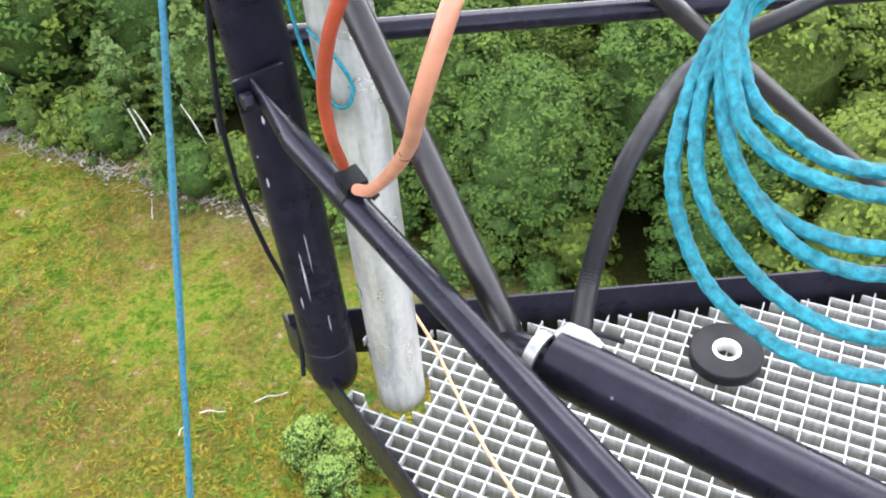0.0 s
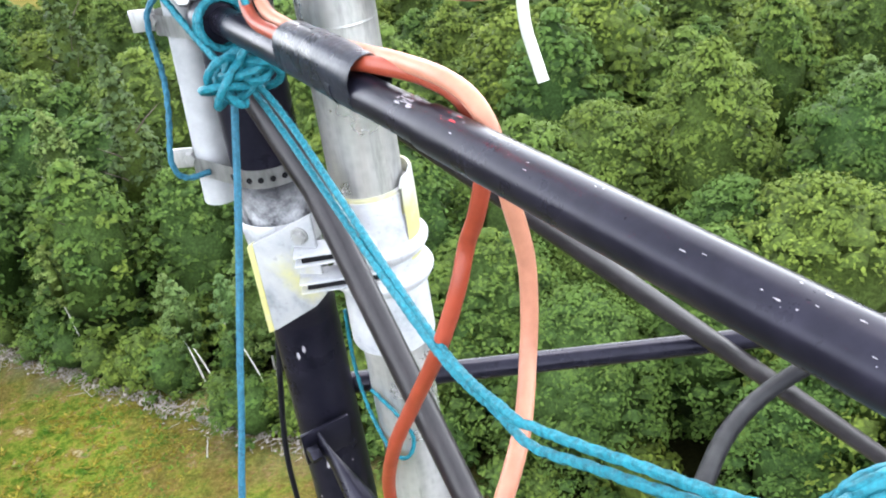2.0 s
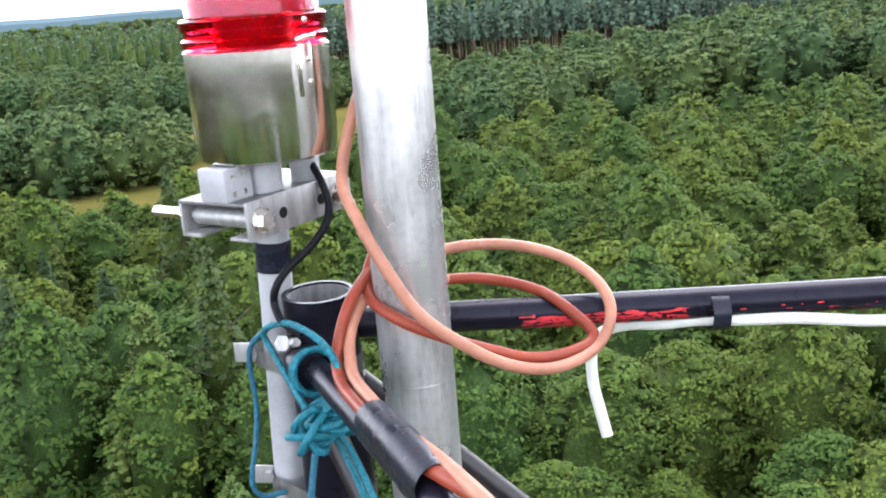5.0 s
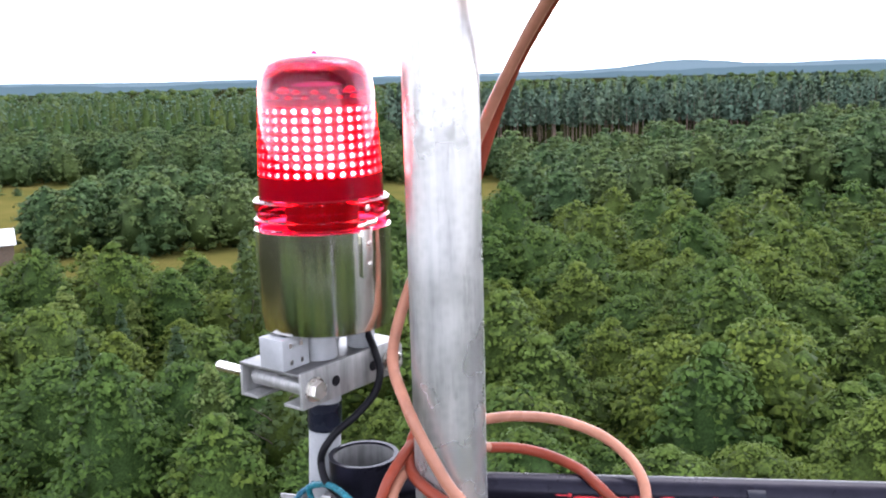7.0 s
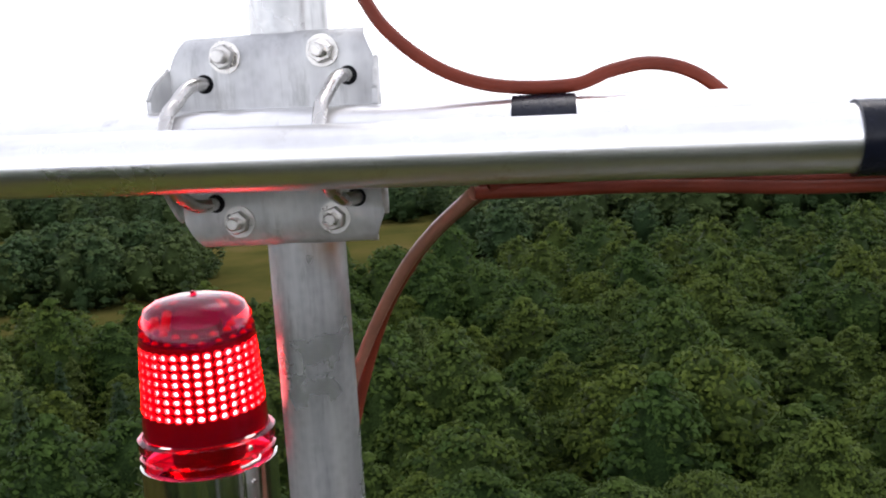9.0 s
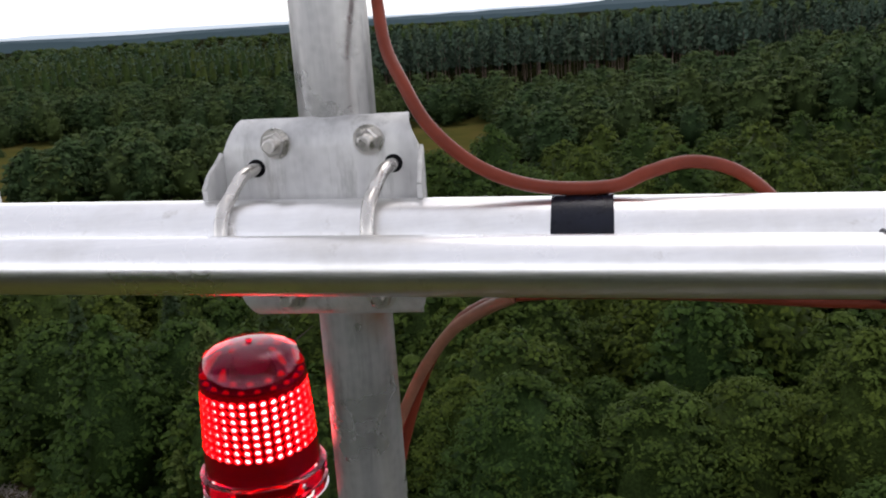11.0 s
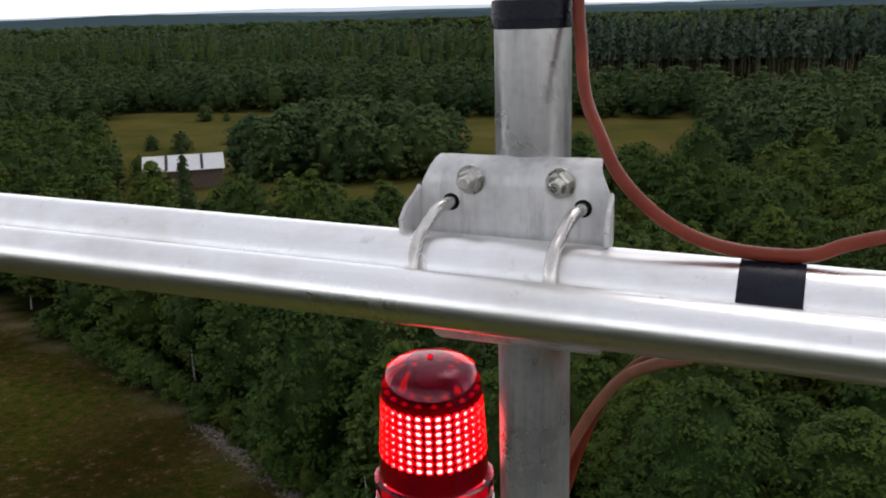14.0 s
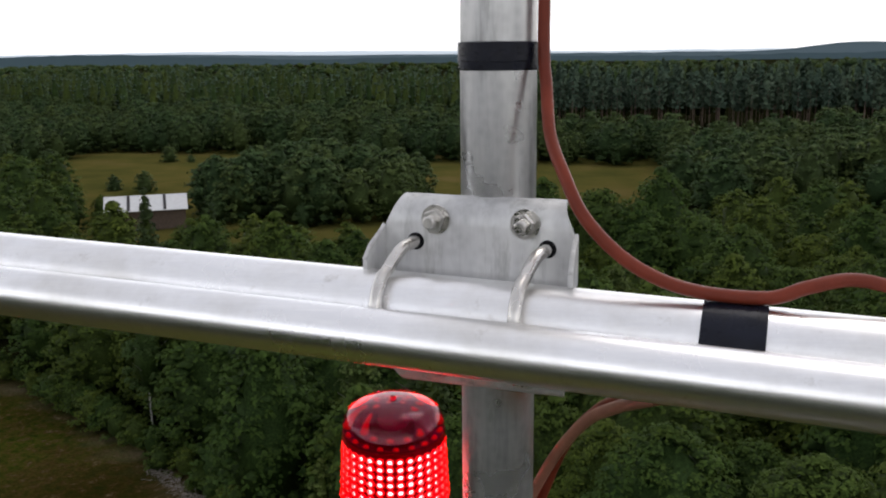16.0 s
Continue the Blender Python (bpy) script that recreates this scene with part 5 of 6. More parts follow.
M_LEAF = leaf_material("broadleaf foliage", (0.0513, 0.08, 0.0176), (0.0618, 0.094, 0.0204), (0.0746, 0.1102, 0.0238), 0.25)
M_BIRCHLEAF = leaf_material("birch foliage", (0.058, 0.0899, 0.0296), (0.0696, 0.1044, 0.0345), (0.0841, 0.1189, 0.0419), 0.2)
# Pine colour paled and blued: distance haze is mixed into it.
M_PINE_HAZE = leaf_material("pine foliage paled for haze", (0.054, 0.0855, 0.0623), (0.0667, 0.1041, 0.073), (0.0825, 0.1223, 0.0856), 0.1, 0.35, 0.2)
M_PINEBARK = plastic("reddish pine bark", (0.1292, 0.0874, 0.068), 0.85, 0.35, 2)
# Far copy of the leaf colour, cooled and dimmed for haze and backlight.
M_FARLEAF = leaf_material("broadleaf foliage dimmed and blued by distance", (0.0476, 0.0756, 0.0289), (0.0575, 0.0891, 0.033), (0.07, 0.1053, 0.0385), 0.15, 0.75, 0.4)
# Far crown filler: leaf colour darkened for the shade between leaves.
M_FARLEAF_SHADE = leaf_material("far crown filler darkened for shade", (0.0297, 0.05, 0.0189), (0.0351, 0.0567, 0.0216), (0.0405, 0.0648, 0.0243), 0.1, 0.75, 0.8)
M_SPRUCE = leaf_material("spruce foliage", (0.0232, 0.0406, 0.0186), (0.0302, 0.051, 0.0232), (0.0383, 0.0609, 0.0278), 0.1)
# Crown filler: the shade between leaves is put into this darker green.
M_LEAF_SHADE = leaf_material("crown filler darkened for shade", (0.03, 0.05, 0.013), (0.036, 0.058, 0.0155), (0.042, 0.066, 0.018), 0.1, 1.0, 1.0)
M_BARK = plastic("brown bark", (0.062, 0.0465, 0.0341), 0.85, 0.4, 6, 0.0, 0.6)


def birch_bark():
    m = Mat("white birch bark", (0.372, 0.3596, 0.3348), 0.7)
    n = m.noise(4, 6, 0.7, m.stretched(1, 1, 5))
    m.to("Base Color", m.ramp(n, (0.35, (0.0496, 0.0434, 0.0372)), (0.45, (0.31, 0.2976, 0.2728)), (0.7, (0.4216, 0.4092, 0.3844))))
    return m.m


M_BIRCH = birch_bark()


def outline(t, w, top):
    """The crown's radius at the share t of its height: a dome, or a cone for top near 1."""
    return w * np.minimum(1, (t + 0.12) / 0.36) ** 0.7 * (1 - np.clip((t - 0.12) / 0.88, 0, 1) ** (3.4 - 2.3 * top)) ** (0.55 + 0.4 * top)


def unit(a):
    return a / np.linalg.norm(a, axis=1)[:, None]


def leaf_cloud(rng, h, w, top, boughs, per, size, low=0.1, swell=1.0, fill=0.6, single=False):
    """Rounded boughs all over a crown, each a tuft of bent leaves: vertices, faces, normals, a hue shift for each vertex, and the number of leaf faces."""
    k = np.arange(boughs)
    t = (k + 0.5) / boughs
    t = np.clip(t ** 0.85 + rng.normal(size=boughs) * 0.02, 0, 1)
    a = k * 2.39996 + rng.normal(size=boughs) * 0.25
    reach = outline(t, w, top)
    rb = swell * 0.30 * w * rng.uniform(0.7, 1.25, boughs) * (0.55 + 0.45 * np.minimum(1, reach / (0.6 * w)))
    r = np.maximum(0, reach - rb * 0.55) * rng.uniform(0.82, 1.1, boughs)
    c = np.stack([r * np.cos(a), r * np.sin(a), h * (low + (1 - low) * t) - rb * 0.4], 1)
    out = np.stack([np.cos(a), np.sin(a), 0.25 + 0.9 * t], 1)
    q = np.repeat(k, per)
    n = len(q)
    d = rng.normal(size=(n, 3)) + unit(out)[q] * 0.9
    d[:, 2] += 0.35
    d = unit(d)
    ragged = rng.uniform(0.84, 1.08, n)
    p = c[q] + d * np.array([1.0, 1.0, 0.52]) * (rb[q] * ragged)[:, None]
    p[:, 2] -= 0.12 * rb[q] * rng.random(n)
    dome = unit((p - np.array([0, 0, h * (low + 0.3)])) * np.array([1.0, 1.0, 0.8]))
    soft = unit(d * 0.6 + dome * 0.7 + np.array([0, 0, 0.25]) + rng.normal(size=(n, 3)) * 0.2)
    nrm = unit(d * 0.8 + np.array([0, 0, 0.55]) + rng.normal(size=(n, 3)) * 0.38)
    u = unit(np.cross(nrm, rng.normal(size=(n, 3))))
    v = np.cross(nrm, u)
    la = (size * rng.uniform(0.6, 1.25, n))[:, None]
    lb = la * rng.uniform(0.42, 0.72, n)[:, None]
    P = np.stack([p - u * la * 0.5, p + v * lb * 0.5 + nrm * la * 0.08, p + u * la * 0.5 - nrm * la * 0.15, p - v * lb * 0.5 + nrm * la * 0.08], 1)
    c4 = 3 if single else 4
    i = np.arange(n)[:, None] * c4
    if single:
        P = np.stack([p - u * la * 0.5, p + u * la * 0.42 + v * lb * 0.55, p + u * la * 0.3 - v * lb * 0.5], 1)
        F = i + np.array([[0, 2, 1]])
        facing = np.cross(P[:, 2] - P[:, 0], P[:, 1] - P[:, 0])
    else:
        F = np.concatenate([i + np.array([[0, 3, 1]]), i + np.array([[1, 3, 2]])], 1).reshape(-1, 3)
        facing = np.cross(P[:, 3] - P[:, 0], P[:, 1] - P[:, 0])
    if (facing * nrm).sum() < 0:
        F = F[:, ::-1]
    hue = rng.normal(size=boughs) * 0.045
    # a filler inside each bough, drawn in the shaded core colour
    octa = np.array([[1, 0, 0], [0, 1, 0], [-1, 0, 0], [0, -1, 0], [0, 0, 1], [0, 0, -1]], dtype=float)
    faces = np.array([[0, 1, 4], [1, 2, 4], [2, 3, 4], [3, 0, 4], [1, 0, 5], [2, 1, 5], [3, 2, 5], [0, 3, 5]])
    B = c[:, None, :] + octa[None] * np.array([1.0, 1.0, 0.5]) * (rb * fill)[:, None, None] * rng.uniform(0.8, 1.1, (boughs, 6, 1))
    BF = faces[None] + (np.arange(boughs) * 6)[:, None, None] + c4 * n
    BN = unit((octa[None] + 0.35 * unit(out)[:, None, :]).reshape(-1, 3))
    return np.concatenate([P.reshape(-1, 3), B.reshape(-1, 3)]), np.concatenate([F, BF.reshape(-1, 3)]), np.concatenate([np.repeat(soft, c4, axis=0), BN]), np.concatenate([np.repeat(hue[q], c4), np.repeat(hue, 6)]), len(F)


def raw_mesh(name, V, F, mats, index=None, normals=None, hue=None):
    me = bpy.data.meshes.new(name)
    F = np.asarray(F, dtype=np.int32)
    me.vertices.add(len(V))
    me.vertices.foreach_set("co", np.asarray(V, dtype=np.float32).ravel())
    me.loops.add(F.size)
    me.loops.foreach_set("vertex_index", F.ravel())
    me.polygons.add(len(F))
    me.polygons.foreach_set("loop_start", np.arange(len(F), dtype=np.int32) * 3)
    for x in mats:
        me.materials.append(x)
    if index is not None:
        me.polygons.foreach_set("material_index", np.asarray(index, dtype=np.int32))
    me.update(calc_edges=True)
    me.validate()
    if normals is not None:
        me.polygons.foreach_set("use_smooth", np.ones(len(me.polygons), dtype=bool))
        me.normals_split_custom_set_from_vertices(np.asarray(normals, dtype=np.float32).tolist())
    if hue is not None:
        att = me.attributes.new("tint", "FLOAT", "POINT")
        att.data.foreach_set("value", np.asarray(hue, dtype=np.float32))
    return me


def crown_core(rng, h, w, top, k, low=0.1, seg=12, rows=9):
    """A lumpy filler for painted inner shade, smaller than the crown: vertices, faces, normals."""
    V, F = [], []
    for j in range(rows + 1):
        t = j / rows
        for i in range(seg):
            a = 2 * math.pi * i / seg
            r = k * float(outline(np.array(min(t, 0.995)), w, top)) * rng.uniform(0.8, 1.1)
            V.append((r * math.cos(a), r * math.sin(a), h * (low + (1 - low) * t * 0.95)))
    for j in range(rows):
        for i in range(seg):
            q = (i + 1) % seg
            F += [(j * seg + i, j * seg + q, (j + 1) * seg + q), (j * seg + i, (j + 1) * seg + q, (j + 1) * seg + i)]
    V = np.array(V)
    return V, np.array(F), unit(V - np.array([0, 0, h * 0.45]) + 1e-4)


def joined(cloud, core):
    """Leaves and core as one set of arrays: vertices, faces, material index, normals, hue."""
    (V, F, N, H, leaves), (CV, CF, CN) = cloud, core
    return np.concatenate([V, CV]), np.concatenate([F, CF + len(V)]), np.array([0] * leaves + [1] * (len(F) - leaves + len(CF))), np.concatenate([N, CN]), np.concatenate([H, np.zeros(len(CV))])


def trunk_mesh(name, rng, h, r, mat, lean=0.0, limbs=6):
    bm = bmesh.new()
    P = [Vector((lean * h * t * t + 0.1 * math.sin(3 * t), 0.08 * math.sin(4 * t + 1), h * t * 0.72)) for t in [k / 7 for k in range(8)]]
    sweep(bm, P, r, 8, radii=[r * (1.25 if i == 0 else 1) * (1 - 0.75 * i / 7) for i in range(8)])
    for k in range(limbs):
        p = P[3 + k % 4]
        a = 2.1 * k
        q = p + Vector((math.cos(a), math.sin(a), 0.9)) * h * rng.uniform(0.12, 0.2)
        sweep(bm, [p, p.lerp(q, 0.5) + Vector((0, 0, 0.1)), q], r * 0.3, 6, radii=[r * 0.34, r * 0.22, r * 0.08])
    return mesh_of(name, bm, mat, 60)


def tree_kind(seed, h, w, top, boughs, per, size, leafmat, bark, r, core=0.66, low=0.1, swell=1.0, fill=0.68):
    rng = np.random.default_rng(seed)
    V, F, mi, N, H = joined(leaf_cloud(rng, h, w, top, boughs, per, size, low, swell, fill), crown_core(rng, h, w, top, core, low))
    return trunk_mesh("trunk", rng, h, r, bark), raw_mesh("crown", V, F, [leafmat, M_LEAF_SHADE], mi, N, H)


SHAPES = ((10.0, 3.7, 0.08), (9.2, 4.1, 0.0), (11.0, 3.4, 0.16), (10.2, 3.1, 0.28))
KINDS = [tree_kind(1 + k, h, w, top, 130, 26, 0.34, M_LEAF, M_BARK, 0.17, 0.66, low=0.03, swell=0.88, fill=0.6) for k, (h, w, top) in enumerate(SHAPES)]
KINDS += [tree_kind(5, 10.5, 1.9, 0.6, 80, 30, 0.25, M_BIRCHLEAF, M_BIRCH, 0.085, 0.55, 0.2), tree_kind(6, 9.0, 1.6, 0.7, 70, 30, 0.25, M_BIRCHLEAF, M_BIRCH, 0.075, 0.5, 0.24),
          tree_kind(7, 11.5, 2.0, 1.0, 110, 22, 0.28, M_SPRUCE, M_BARK, 0.15, 0.6, 0.03, 0.75)]
FINE = [tree_kind(11 + k, h, w, top, 160, 56, 0.21, M_LEAF, M_BARK, 0.17, 0.66, low=0.03, swell=0.85, fill=0.6) for k, (h, w, top) in enumerate(SHAPES)]
LABELS = ["leafy green broadleaf tree at the wood's edge", "wide-crowned green broadleaf tree in the wood", "tall green broadleaf tree in the wood", "slim green broadleaf tree in the wood",
          "birch with a white trunk at the meadow's edge", "young birch with a white trunk", "dark green conifer among broadleaf trees"]


def plant(kind, x, y, s, turn, tall=1.0, fine=False):
    trunk, crown = FINE[kind] if fine and kind < 4 else KINDS[kind]
    t = thing("birch_tree" if kind in (4, 5) else "conifer_tree" if kind == 6 else "broadleaf_tree", LABELS[kind], "tree", "trees of the near wood")
    t.matrix_basis = pose(x, y, GROUND - 0.1, 0, 0, turn) @ Matrix.Diagonal((s, s, s * tall, 1))
    for nm, me in (("trunk", trunk), ("crown", crown)):
        o = new(nm, me)
        o.parent = t


rng = np.random.default_rng(21)
near_sites, mid_sites = [], []
step = 6.0
for j in range(40):
    for i in range(-50, 60):
        x = i * step + (j % 2) * step / 2 + rng.uniform(-1.6, 1.6)
        y = 8 + j * step * 0.86 + rng.uniform(-1.6, 1.6)
        e = y - edge_y(x)
        if e < 2.2 or y > (142 if x > 3 else 152 if x < -86 else 124) or x < -0.72 * y - 30 or x > 0.62 * y + 16:
            continue
        if y > (106 if x > -72 else 112 if x > -86 else 148) and -150 < x < 3:
            continue
        if math.hypot(x + 84.6, y - 139.5) < 10.5:
            continue
        near_sites.append((math.hypot(x, y), x, y, e))
near_sites.sort()
NEAR, MID = near_sites[:210], near_sites[210:]
for d, x, y, e in NEAR:
    u = rng.random()
    if e < 5 and x < 2:
        kind = int(rng.choice([4, 3, 0, 2, 5, 0, 3]))
    elif x < -12 and u < 0.2:
        kind = 6
    else:
        kind = int(rng.integers(0, 4)) if u < 0.9 else 4
    plant(kind, x, y, rng.uniform(0.82, 1.3), rng.uniform(0, 360), rng.uniform(0.78, 1.2), d < 46)


def low_wood(x, y):
    """How far the wood's height drops towards the pasture, and before the barn."""
    k = 1.0 - 0.3 * min(1.0, max(0.0, (y - 70) / 35)) * (0.4 if x > 8 else 0.35 if x < -0.72 * y else 1.0)
    bearing = math.degrees(math.atan2(x, y))
    return 0.42 if -35.5 < bearing < -28 and y > 84 else k


def wood_stuff(name, sites, protos, mats, label):
    """One mesh of many small trees, each a turned copy of a light prototype."""
    VV, FF, MI, NN, HH, off = [], [], [], [], [], 0
    for x, y, z, s, tall, k in sites:
        V, F, mi, N, H = protos[k]
        a = rng.uniform(0, 2 * math.pi)
        c, n = math.cos(a), math.sin(a)
        R = np.array([[c, -n, 0], [n, c, 0], [0, 0, 1.0]])
        VV.append(V @ R.T * (s, s, s * tall) + np.array([x, y, z]))
        NN.append(N @ R.T)
        HH.append(H + rng.random())
        FF.append(F + off)
        MI.append(mi)
        off += len(V)
    me = raw_mesh(name, np.concatenate(VV), np.concatenate(FF), mats, np.concatenate(MI), np.concatenate(NN), np.concatenate(HH))
    return tagged(new(name, me), label, "wood", "", "stuff")


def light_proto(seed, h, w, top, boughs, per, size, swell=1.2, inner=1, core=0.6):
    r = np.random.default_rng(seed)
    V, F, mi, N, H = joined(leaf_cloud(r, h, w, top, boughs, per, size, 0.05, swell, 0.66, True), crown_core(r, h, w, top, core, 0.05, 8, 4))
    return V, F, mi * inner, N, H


def pine_proto(seed, h, leaves, size):
    """A tall plantation pine: bare stem, narrow ragged crown."""
    r = np.random.default_rng(seed)
    t = r.random(leaves)
    z = h * (0.36 + 0.64 * t)
    rad = (2.3 * (1 - t) ** 0.75 + 0.2) * r.random(leaves) ** 0.3
    a = r.uniform(0, 2 * math.pi, leaves)
    c = np.stack([rad * np.cos(a), rad * np.sin(a), z], 1)
    u = r.normal(size=(leaves, 3))
    u[:, 2] -= 0.3
    u /= np.linalg.norm(u, axis=1)[:, None]
    v = np.cross(u, r.normal(size=(leaves, 3)))
    v /= np.linalg.norm(v, axis=1)[:, None]
    s = size * r.uniform(0.6, 1.2, leaves)[:, None]
    P = np.stack([c - u * s, c + v * s * 0.6, c + u * s, c - v * s * 0.6], 1).reshape(-1, 3)
    i = np.arange(leaves)[:, None] * 4
    F = np.concatenate([i + np.array([[0, 1, 3]]), i + np.array([[1, 2, 3]])], 1).reshape(-1, 3)
    k = 4
    ring = [(0.16 * math.cos(2 * math.pi * q / k), 0.16 * math.sin(2 * math.pi * q / k)) for q in range(k)]
    SV = np.array([(x, y, 0) for x, y in ring] + [(x * 0.5, y * 0.5, h * 0.8) for x, y in ring])
    SF = np.array([f for q in range(k) for f in ((q, (q + 1) % k, k + (q + 1) % k), (q, k + (q + 1) % k, k + q))])
    soft = unit(np.stack([np.cos(a), np.sin(a), 0.3 + 0.9 * t], 1) + r.normal(size=(leaves, 3)) * 0.3)
    flip = (np.cross(u, v) * soft).sum(1) > 0
    F = F.reshape(-1, 2, 3)
    F[flip] = F[flip][:, :, ::-1]
    N = np.concatenate([np.repeat(soft, 4, axis=0), unit(SV * (1, 1, 0))])
    return np.concatenate([P, SV]), np.concatenate([F.reshape(-1, 3), SF + len(P)]), np.array([0] * (2 * leaves) + [1] * len(SF)), N, np.zeros(len(N))


MIDP = [light_proto(30 + k, 10.2, 3.6, (0.0, 0.0, 0.1, 0.2)[k], 56, 17, 0.5, 0.95) for k in range(4)]
FARP = [light_proto(40 + k, 14.0, 5.0, (0.0, 0.1, 0.25, 0.15)[k], 30, 22, 0.95, 1.15) for k in range(4)]
PINEP = [pine_proto(50 + k, 21.0, 130, 0.95) for k in range(3)]
DISTP = [light_proto(60 + k, 12.0, 6.0, 0.3, 7, 2, 2.2, 1.5) for k in range(3)]
PINEP += [light_proto(70 + k, 20.0, 3.0, 0.5, 10, 6, 1.1, 1.3, 2) for k in range(2)]

# The last 150 trees stand unseen behind the camera, added for chrome reflections.
wood_stuff("near_wood", [(x, y, GROUND - 0.1, rng.uniform(0.82, 1.35) * low_wood(x, y), rng.uniform(0.78, 1.15), int(rng.integers(0, 4))) for d, x, y, e in MID] + [(rng.uniform(-90, 90), rng.uniform(-75, -32), GROUND - 0.1, rng.uniform(0.9, 1.3), 1.1, int(rng.integers(0, 4))) for _ in range(150)], MIDP, [M_LEAF, M_LEAF_SHADE], "dense green broadleaf wood behind the first trees, and unseen reflected trees")

sites = []
# the tall clump before the pasture
for k in range(95):
    x, y = rng.uniform(-83, -44), rng.uniform(146, 178)
    bulge = max(0, 1 - ((x + 63) / 23) ** 2)
    sites.append((x, y, GROUND, 0.62 + 0.26 * bulge * rng.uniform(0.8, 1.15), rng.uniform(0.88, 1.05), int(rng.integers(0, 4))))
# wood to the right of the pasture and behind it
for j in range(24):
    for i in range(-50, 56):
        x, y = i * 7.0 + rng.uniform(-3.6, 3.6), 164 + j * 6.5 + rng.uniform(-3.4, 3.4)
        if x > 0.7 * y + 20 or x < -0.8 * y - 30 or y > (244 if x > 4 else 270 if x > -75 else 330):
            continue
        if x < 4 and y < 236 and x > (-150 if y < 205 else -164):
            continue
        if x < -75 and y < 250 and x > -160:
            continue
        rise = 7.5 * min(1, max(0, (x - 6) / 90))
        sites.append((x, y, GROUND + rise, rng.uniform(0.6, 1.0) if x < 4 else rng.uniform(0.72, 0.98), rng.uniform(0.8, 1.0), int(rng.integers(0, 4))))
# mixed wood beyond the pasture
for k in range(240):
    y = rng.uniform(300, 420)
    sites.append((rng.uniform(-0.85 * y, -40), y, GROUND + 0.5, rng.uniform(0.75, 1.0), 0.9, int(rng.integers(0, 4))))
# lone trees in the pasture
for x, y, s in ((-130, 228, 0.52), (-124, 229, 0.28), (-107, 176.5, 0.5), (-115, 177.5, 0.4), (-150, 205, 0.6)):
    sites.append((x, y, GROUND - 1.0, s, 0.8, 1))
sites += [(x + rng.uniform(-3, 3), y - rng.uniform(2.5, 5), z, s * rng.uniform(0.4, 0.6), 0.9, k) for x, y, z, s, tall, k in sites if rng.random() < 0.2 and s > 0.55]
wood_stuff("middle_wood", sites, FARP, [M_FARLEAF, M_FARLEAF_SHADE], "dark green broadleaf woods round a pasture")

sites = []
for j in range(24):
    for i in range(-70, 70):
        x, y = i * 5.2 + rng.uniform(-1.5, 1.5), 350 + j * 7.0 + rng.uniform(-2.5, 2.5)
        if abs(x) > 0.85 * y or (j > 6 and rng.random() < 0.6) or (x < -60 and rng.random() < 0.5):
            continue
        sites.append((x, y, GROUND + 0.5, rng.uniform(0.86, 1.1), rng.uniform(0.88, 1.1), int(rng.integers(0, 3)) if j < 8 and x > -45 else int(rng.integers(3, 5))))
wood_stuff("pine_plantation", sites, PINEP, [M_PINE_HAZE, M_PINEBARK, M_LEAF_SHADE], "dark pine plantation with bare stems")

sites = []
for k in range(1900):
    y = 480 + 1500 * rng.random() ** 1.6
    x = rng.uniform(-0.85, 0.85) * y
    z = GROUND + 0.5
    d = math.hypot(x, y)
    z += min(1.0, (d - 350) / 600) * 3.0 * noise.noise((x * 0.0012, y * 0.0012, 5))
    s = rng.uniform(0.9, 1.3) * (1 + (y - 480) / 1500)
    sites.append((x, y, z, s, 0.74 / (1 + (y - 480) / 1500), int(rng.integers(0, 3))))
wood_stuff("distant_forest", sites, DISTP, [M_PINE_HAZE, M_LEAF_SHADE], "dark forest reaching to the horizon")


# far blue hills: glowing sheets with the haze put into their colour
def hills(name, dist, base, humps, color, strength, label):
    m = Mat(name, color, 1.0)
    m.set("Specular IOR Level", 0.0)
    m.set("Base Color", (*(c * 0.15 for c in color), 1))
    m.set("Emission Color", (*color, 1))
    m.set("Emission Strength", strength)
    V, F = [], []
    n = 240
    for k in range(n + 1):
        a = radians(-75 + 150 * k / n)
        x, y = dist * math.sin(a), dist * math.cos(a)
        h = base + 6 * noise.noise((k * 0.11, dist * 0.01, 2)) + 3 * noise.noise((k * 0.5, dist * 0.01, 7))
        for c, w, t in humps:
            h += t * math.exp(-((math.degrees(a) - c) / w) ** 2)
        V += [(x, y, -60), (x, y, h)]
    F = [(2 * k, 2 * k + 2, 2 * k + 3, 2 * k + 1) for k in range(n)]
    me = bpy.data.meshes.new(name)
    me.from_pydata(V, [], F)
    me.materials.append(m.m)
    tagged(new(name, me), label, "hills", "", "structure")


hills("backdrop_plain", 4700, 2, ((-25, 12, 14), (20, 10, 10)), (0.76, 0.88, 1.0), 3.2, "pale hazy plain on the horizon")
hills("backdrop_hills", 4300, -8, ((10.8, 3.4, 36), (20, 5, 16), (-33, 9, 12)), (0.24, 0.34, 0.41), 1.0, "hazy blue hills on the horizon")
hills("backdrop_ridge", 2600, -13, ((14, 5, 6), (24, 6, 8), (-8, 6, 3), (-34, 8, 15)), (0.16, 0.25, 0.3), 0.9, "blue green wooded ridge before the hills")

# ---------- barn ----------
barn = thing("barn", "long low barn with a pale corrugated metal roof", "barn", at=(-84.6, 139.5, GROUND))
M_ROOF = plastic("pale corrugated roof sheet", (0.54, 0.5475, 0.555), 0.5, 0.1, 2)
M_BARNWALL = plastic("dark timber boarding", (0.1, 0.07, 0.05), 0.8, 0.3, 3)
BT = Matrix.Rotation(radians(30), 4, "Z")
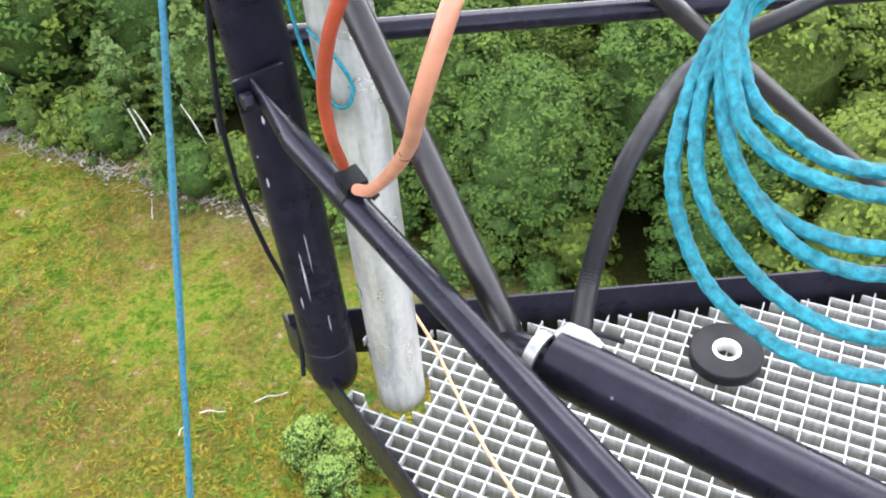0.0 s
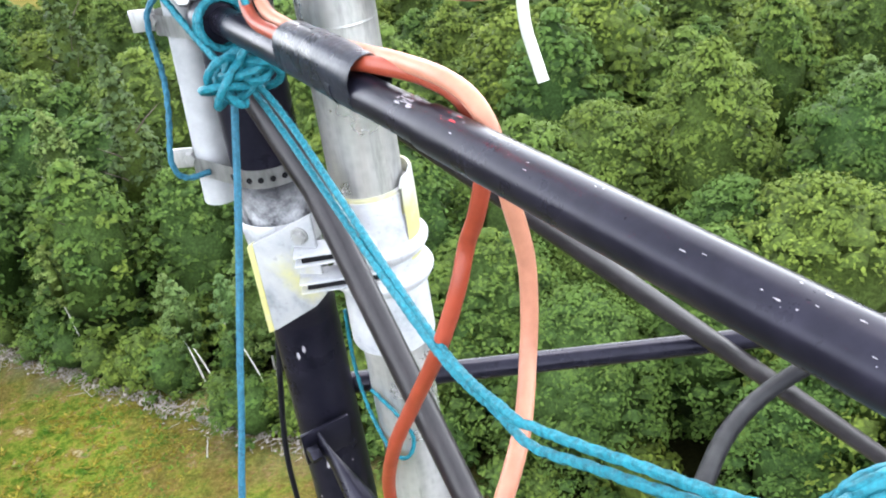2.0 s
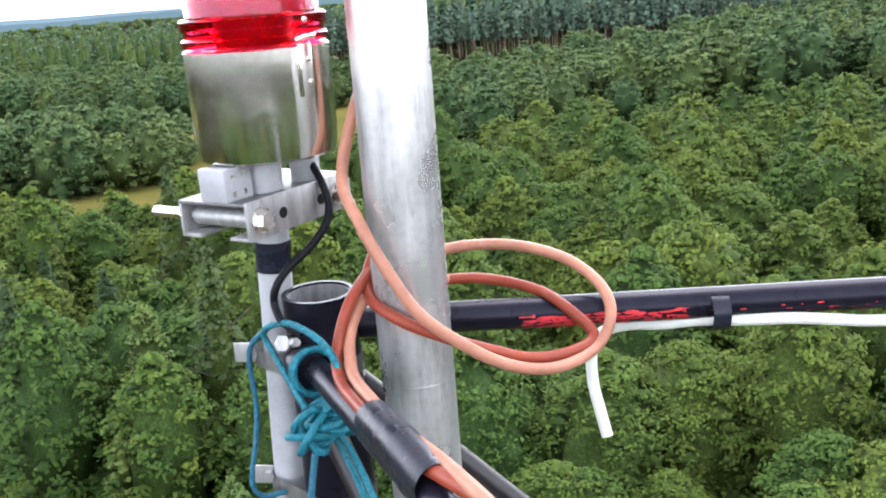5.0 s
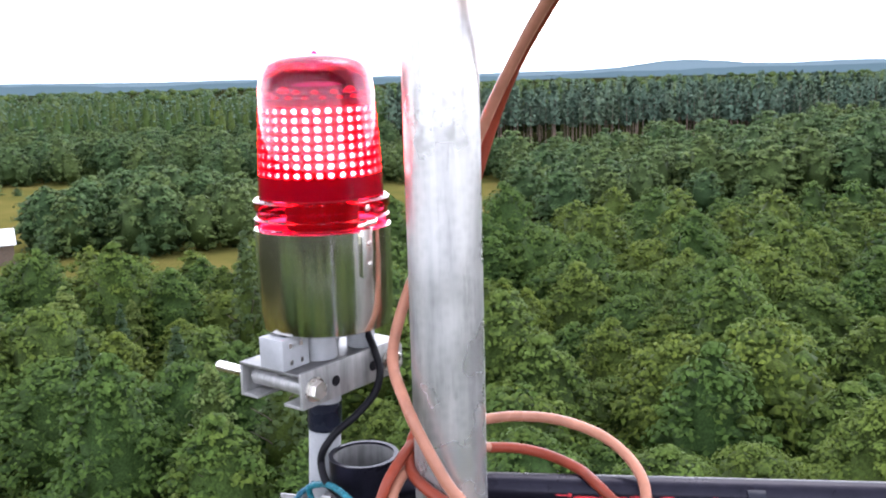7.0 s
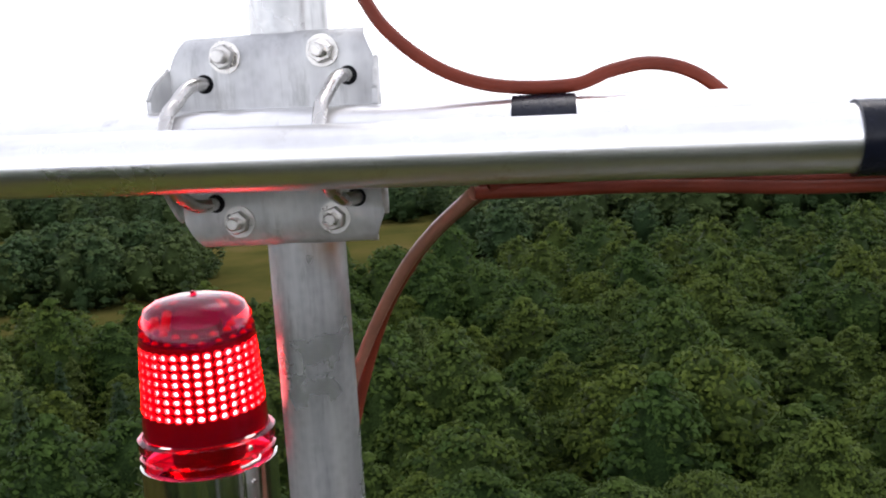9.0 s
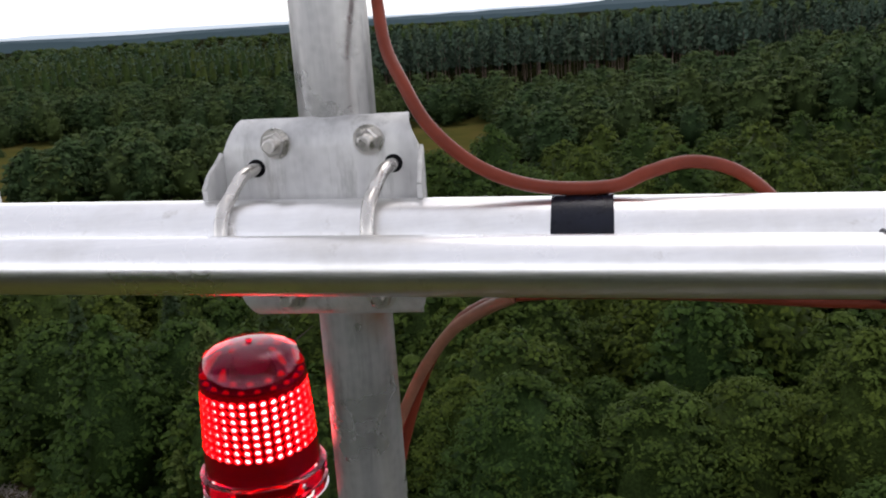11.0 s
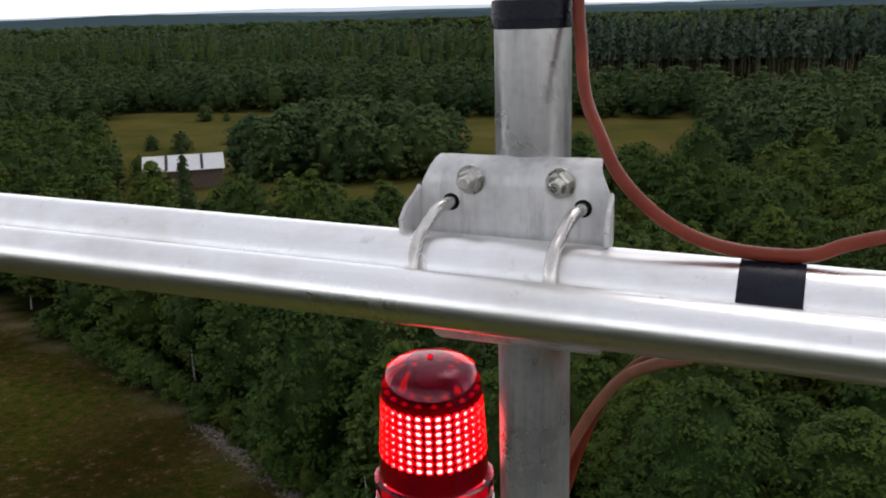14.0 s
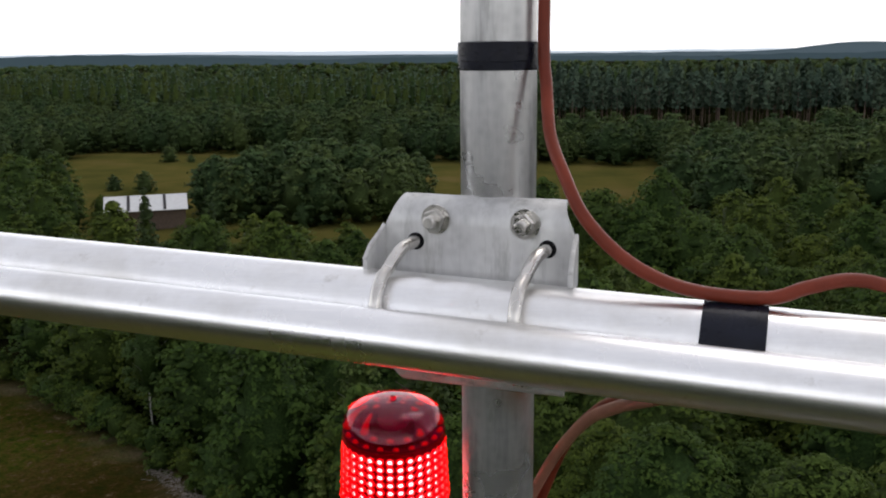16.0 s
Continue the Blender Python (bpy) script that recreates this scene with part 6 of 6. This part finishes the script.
part("wall", box((12.6, 7, 3.2), BT @ Matrix.Translation((0, 0, 1.6))), M_BARNWALL, barn)
for s in (-1, 1):
    part("roof", box((13.4, 4.9, 0.12), BT @ Matrix.Translation((0, s * 2.3, 4.35)) @ Matrix.Rotation(radians(-s * 24), 4, "X")), M_ROOF, barn, "pale metal roof slope")
for x in (-2.8, 3.0):
    part("roof_light", box((0.5, 4.6, 0.05), BT @ Matrix.Translation((x, -2.3, 4.44)) @ Matrix.Rotation(radians(24), 4, "X")), M_FADED, barn, "dark roof light strip")

# ---------- meadow growth ----------
rng = np.random.default_rng(77)


def tufts(name, n, region, size, mat, label, blades=7):
    VV, FF = [], []
    made = 0
    for _ in range(n * 4):
        if made >= n:
            break
        x, y = rng.uniform(*region[0]), rng.uniform(*region[1])
        if y > edge_y(x) + 1.5 or rng.random() < (-6 - x) / 14:
            continue
        made += 1
        s = size * rng.uniform(0.5, 1.5)
        for b in range(blades):
            a = rng.uniform(0, 2 * math.pi)
            o = np.array([x, y, GROUND]) + np.array([math.cos(a), math.sin(a), 0]) * s * rng.uniform(0, 0.5)
            d = np.array([math.cos(a), math.sin(a), 0.35]) * s * rng.uniform(0.6, 1.1)
            w = np.array([-math.sin(a), math.cos(a), 0]) * s * 0.16
            k = len(VV)
            VV += [o - w, o + w, o + d]
            FF.append((k, k + 2, k + 1))
    up = unit(rng.normal(size=(len(VV) // 3, 3)) * 0.3 + np.array([0, 0, 1.0]))
    me = raw_mesh(name, np.array(VV), FF, [mat], None, np.repeat(up, 3, axis=0))
    tagged(new(name, me), label, "grass", "", "stuff")


M_GRASS = leaf_material("yellow green grass", (0.0612, 0.0433, 0.0072), (0.0714, 0.0765, 0.0079), (0.1224, 0.1096, 0.0252), 0.2)
M_WEED = leaf_material("green meadow weeds", (0.036, 0.069, 0.0072), (0.057, 0.093, 0.0106), (0.084, 0.12, 0.0163), 0.2)
tufts("grass", 9000, ((-20, 14), (4, 48)), 0.3, M_GRASS, "dry yellow green meadow grass")
tufts("meadow_weeds", 3000, ((-20, 14), (4, 48)), 0.36, M_WEED, "green weeds among the grass")

M_SAPLING = leaf_material("pale green saplings", (0.1, 0.15, 0.035), (0.135, 0.19, 0.045), (0.17, 0.22, 0.06), 0.25, 0.4)
bush_trunk, bush_crown = tree_kind(91, 1.7, 1.0, 0.5, 46, 34, 0.1, M_SAPLING, M_BARK, 0.03, 0.5, 0.02)
shrub_trunk, shrub_crown = tree_kind(92, 2.6, 1.5, 0.15, 26, 18, 0.24, M_LEAF, M_BARK, 0.04, 0.6, 0.0)


def bush(x, y, s, label, group, trunk, crown):
    t = thing("bush", label, "bush", group)
    t.matrix_basis = pose(x, y, GROUND - 0.1, 0, 0, x * 90) @ Matrix.Diagonal((s, s, s, 1))
    for nm, me in (("trunk", trunk), ("crown", crown)):
        o = new(nm, me)
        o.parent = t


for x, y, s in ((-3.2, 18.8, 1.1), (-1.9, 18.2, 1.0), (-0.4, 18.0, 1.1), (-2.6, 17.2, 1.0)):
    bush(x, y, s, "low green bush in the meadow", "meadow bushes", bush_trunk, bush_crown)
x = -58.0
while x < 11:
    y = edge_y(x) + rng.uniform(0.4, 2.0)
    bush(x, y, rng.uniform(0.6, 1.25), "leafy green shrub at the foot of the wood's edge", "shrubs along the wood", shrub_trunk, shrub_crown)
    x += rng.uniform(0.9, 2.2)

for k in range(70):
    x = rng.uniform(-34, 9)
    bush(x, edge_y(x) + rng.uniform(2.5, 11), rng.uniform(0.7, 1.4), "leafy green shrub under the trees", "shrubs under the trees", shrub_trunk, shrub_crown)

M_DEAD = plastic("bleached dead wood", (0.2232, 0.2108, 0.1798), 0.8, 0.3, 8)
for k, (x, y, l, a) in enumerate(((-4.55, 21.45, 1.3, 8), (-6.75, 21.25, 1.0, -8), (-7.9, 20.7, 0.5, 70), (-7.2, 33.4, 1.8, 30), (-9.6, 33.6, 1.4, 95))):
    d = Vector((math.cos(radians(a)), math.sin(radians(a)), 0))
    P = spline([Vector((0, 0, 0)), d * l * 0.4 + Vector((0, 0.06, 0.03)), d * l * 0.7 + Vector((0.03, -0.02, 0)), d * l], 4)
    bm = sweep(bmesh.new(), P, 0.04, 7, radii=[0.03 * (1 - 0.6 * i / len(P)) for i in range(len(P))])
    o = part("fallen_branch", bm, M_DEAD, None, "bleached fallen branch lying in the grass")
    o.location = (x - d.x * l / 2, y - d.y * l / 2, GROUND + 0.16)
    tagged(o, "", "branch", "fallen branches")

for x, y, h, lean, a in ((-9.9, 38.4, 4.6, 0.14, 170), (-8.8, 36.4, 5.6, 0.16, 182), (-6.3, 35.2, 6.2, 0.17, 176), (-16.5, 42.6, 5.2, 0.1, 160)):
    t = thing("birch_tree", "slender leaning birch with a bare white stem", "tree", "leaning birches")
    t.matrix_basis = pose(x, y, GROUND - 0.1, 0, 0, a)
    r = np.random.default_rng(int(abs(x) * 10))
    o = new("trunk", trunk_mesh("trunk", r, h * 1.3, 0.06, M_BIRCH, lean, 0))
    o.parent = t
    cloud, core = leaf_cloud(r, 3.6, 0.9, 0.6, 30, 26, 0.17, 0.0), crown_core(r, 3.6, 0.9, 0.6, 0.4, 0.0, 8, 5)
    V, F, mi, N, H = joined(cloud, core)
    o = new("crown", raw_mesh("crown", V + np.array([lean * h * 0.9, 0, h * 0.75]), F, [M_BIRCHLEAF, M_LEAF_SHADE], mi, N, H))
    o.parent = t

# heaped brushwood and stones along the foot of the wood
rng = np.random.default_rng(5)
VV, FF = [], []
for k in range(1500):
    x = rng.uniform(-34, -3)
    o = np.array([x, edge_y(x) - 0.2 + rng.normal() * 0.45, GROUND + rng.uniform(0.0, 0.35)])
    a, tip = rng.uniform(0, 2 * math.pi), rng.normal() * 0.25
    stone = rng.random() < 0.35
    l, w = (rng.uniform(0.1, 0.24), rng.uniform(0.08, 0.16)) if stone else (rng.uniform(0.3, 1.1), rng.uniform(0.02, 0.045))
    d = np.array([math.cos(a), math.sin(a), tip]) * l / 2
    n1 = np.array([-math.sin(a), math.cos(a), 0]) * w / 2
    n2 = np.array([0, 0, 1.0]) * w / 2
    i = len(VV)
    VV += [o - d - n1, o - d * 0.8 + n2, o - d + n1, o + d - n1 * 0.7, o + d * 0.8 + n2 * 0.8, o + d + n1 * 0.7]
    FF += [(i, i + 3, i + 4), (i, i + 4, i + 1), (i + 1, i + 4, i + 5), (i + 1, i + 5, i + 2), (i, i + 1, i + 2), (i + 3, i + 5, i + 4)]
M_BRUSH = plastic("grey brushwood and stone", (0.16, 0.14, 0.12), 0.9, 0.45, 1.5)
tagged(new("brushwood", raw_mesh("brushwood", np.array(VV), FF, [M_BRUSH])), "grey heaped brushwood and stones along the wood", "brushwood", "", "stuff")
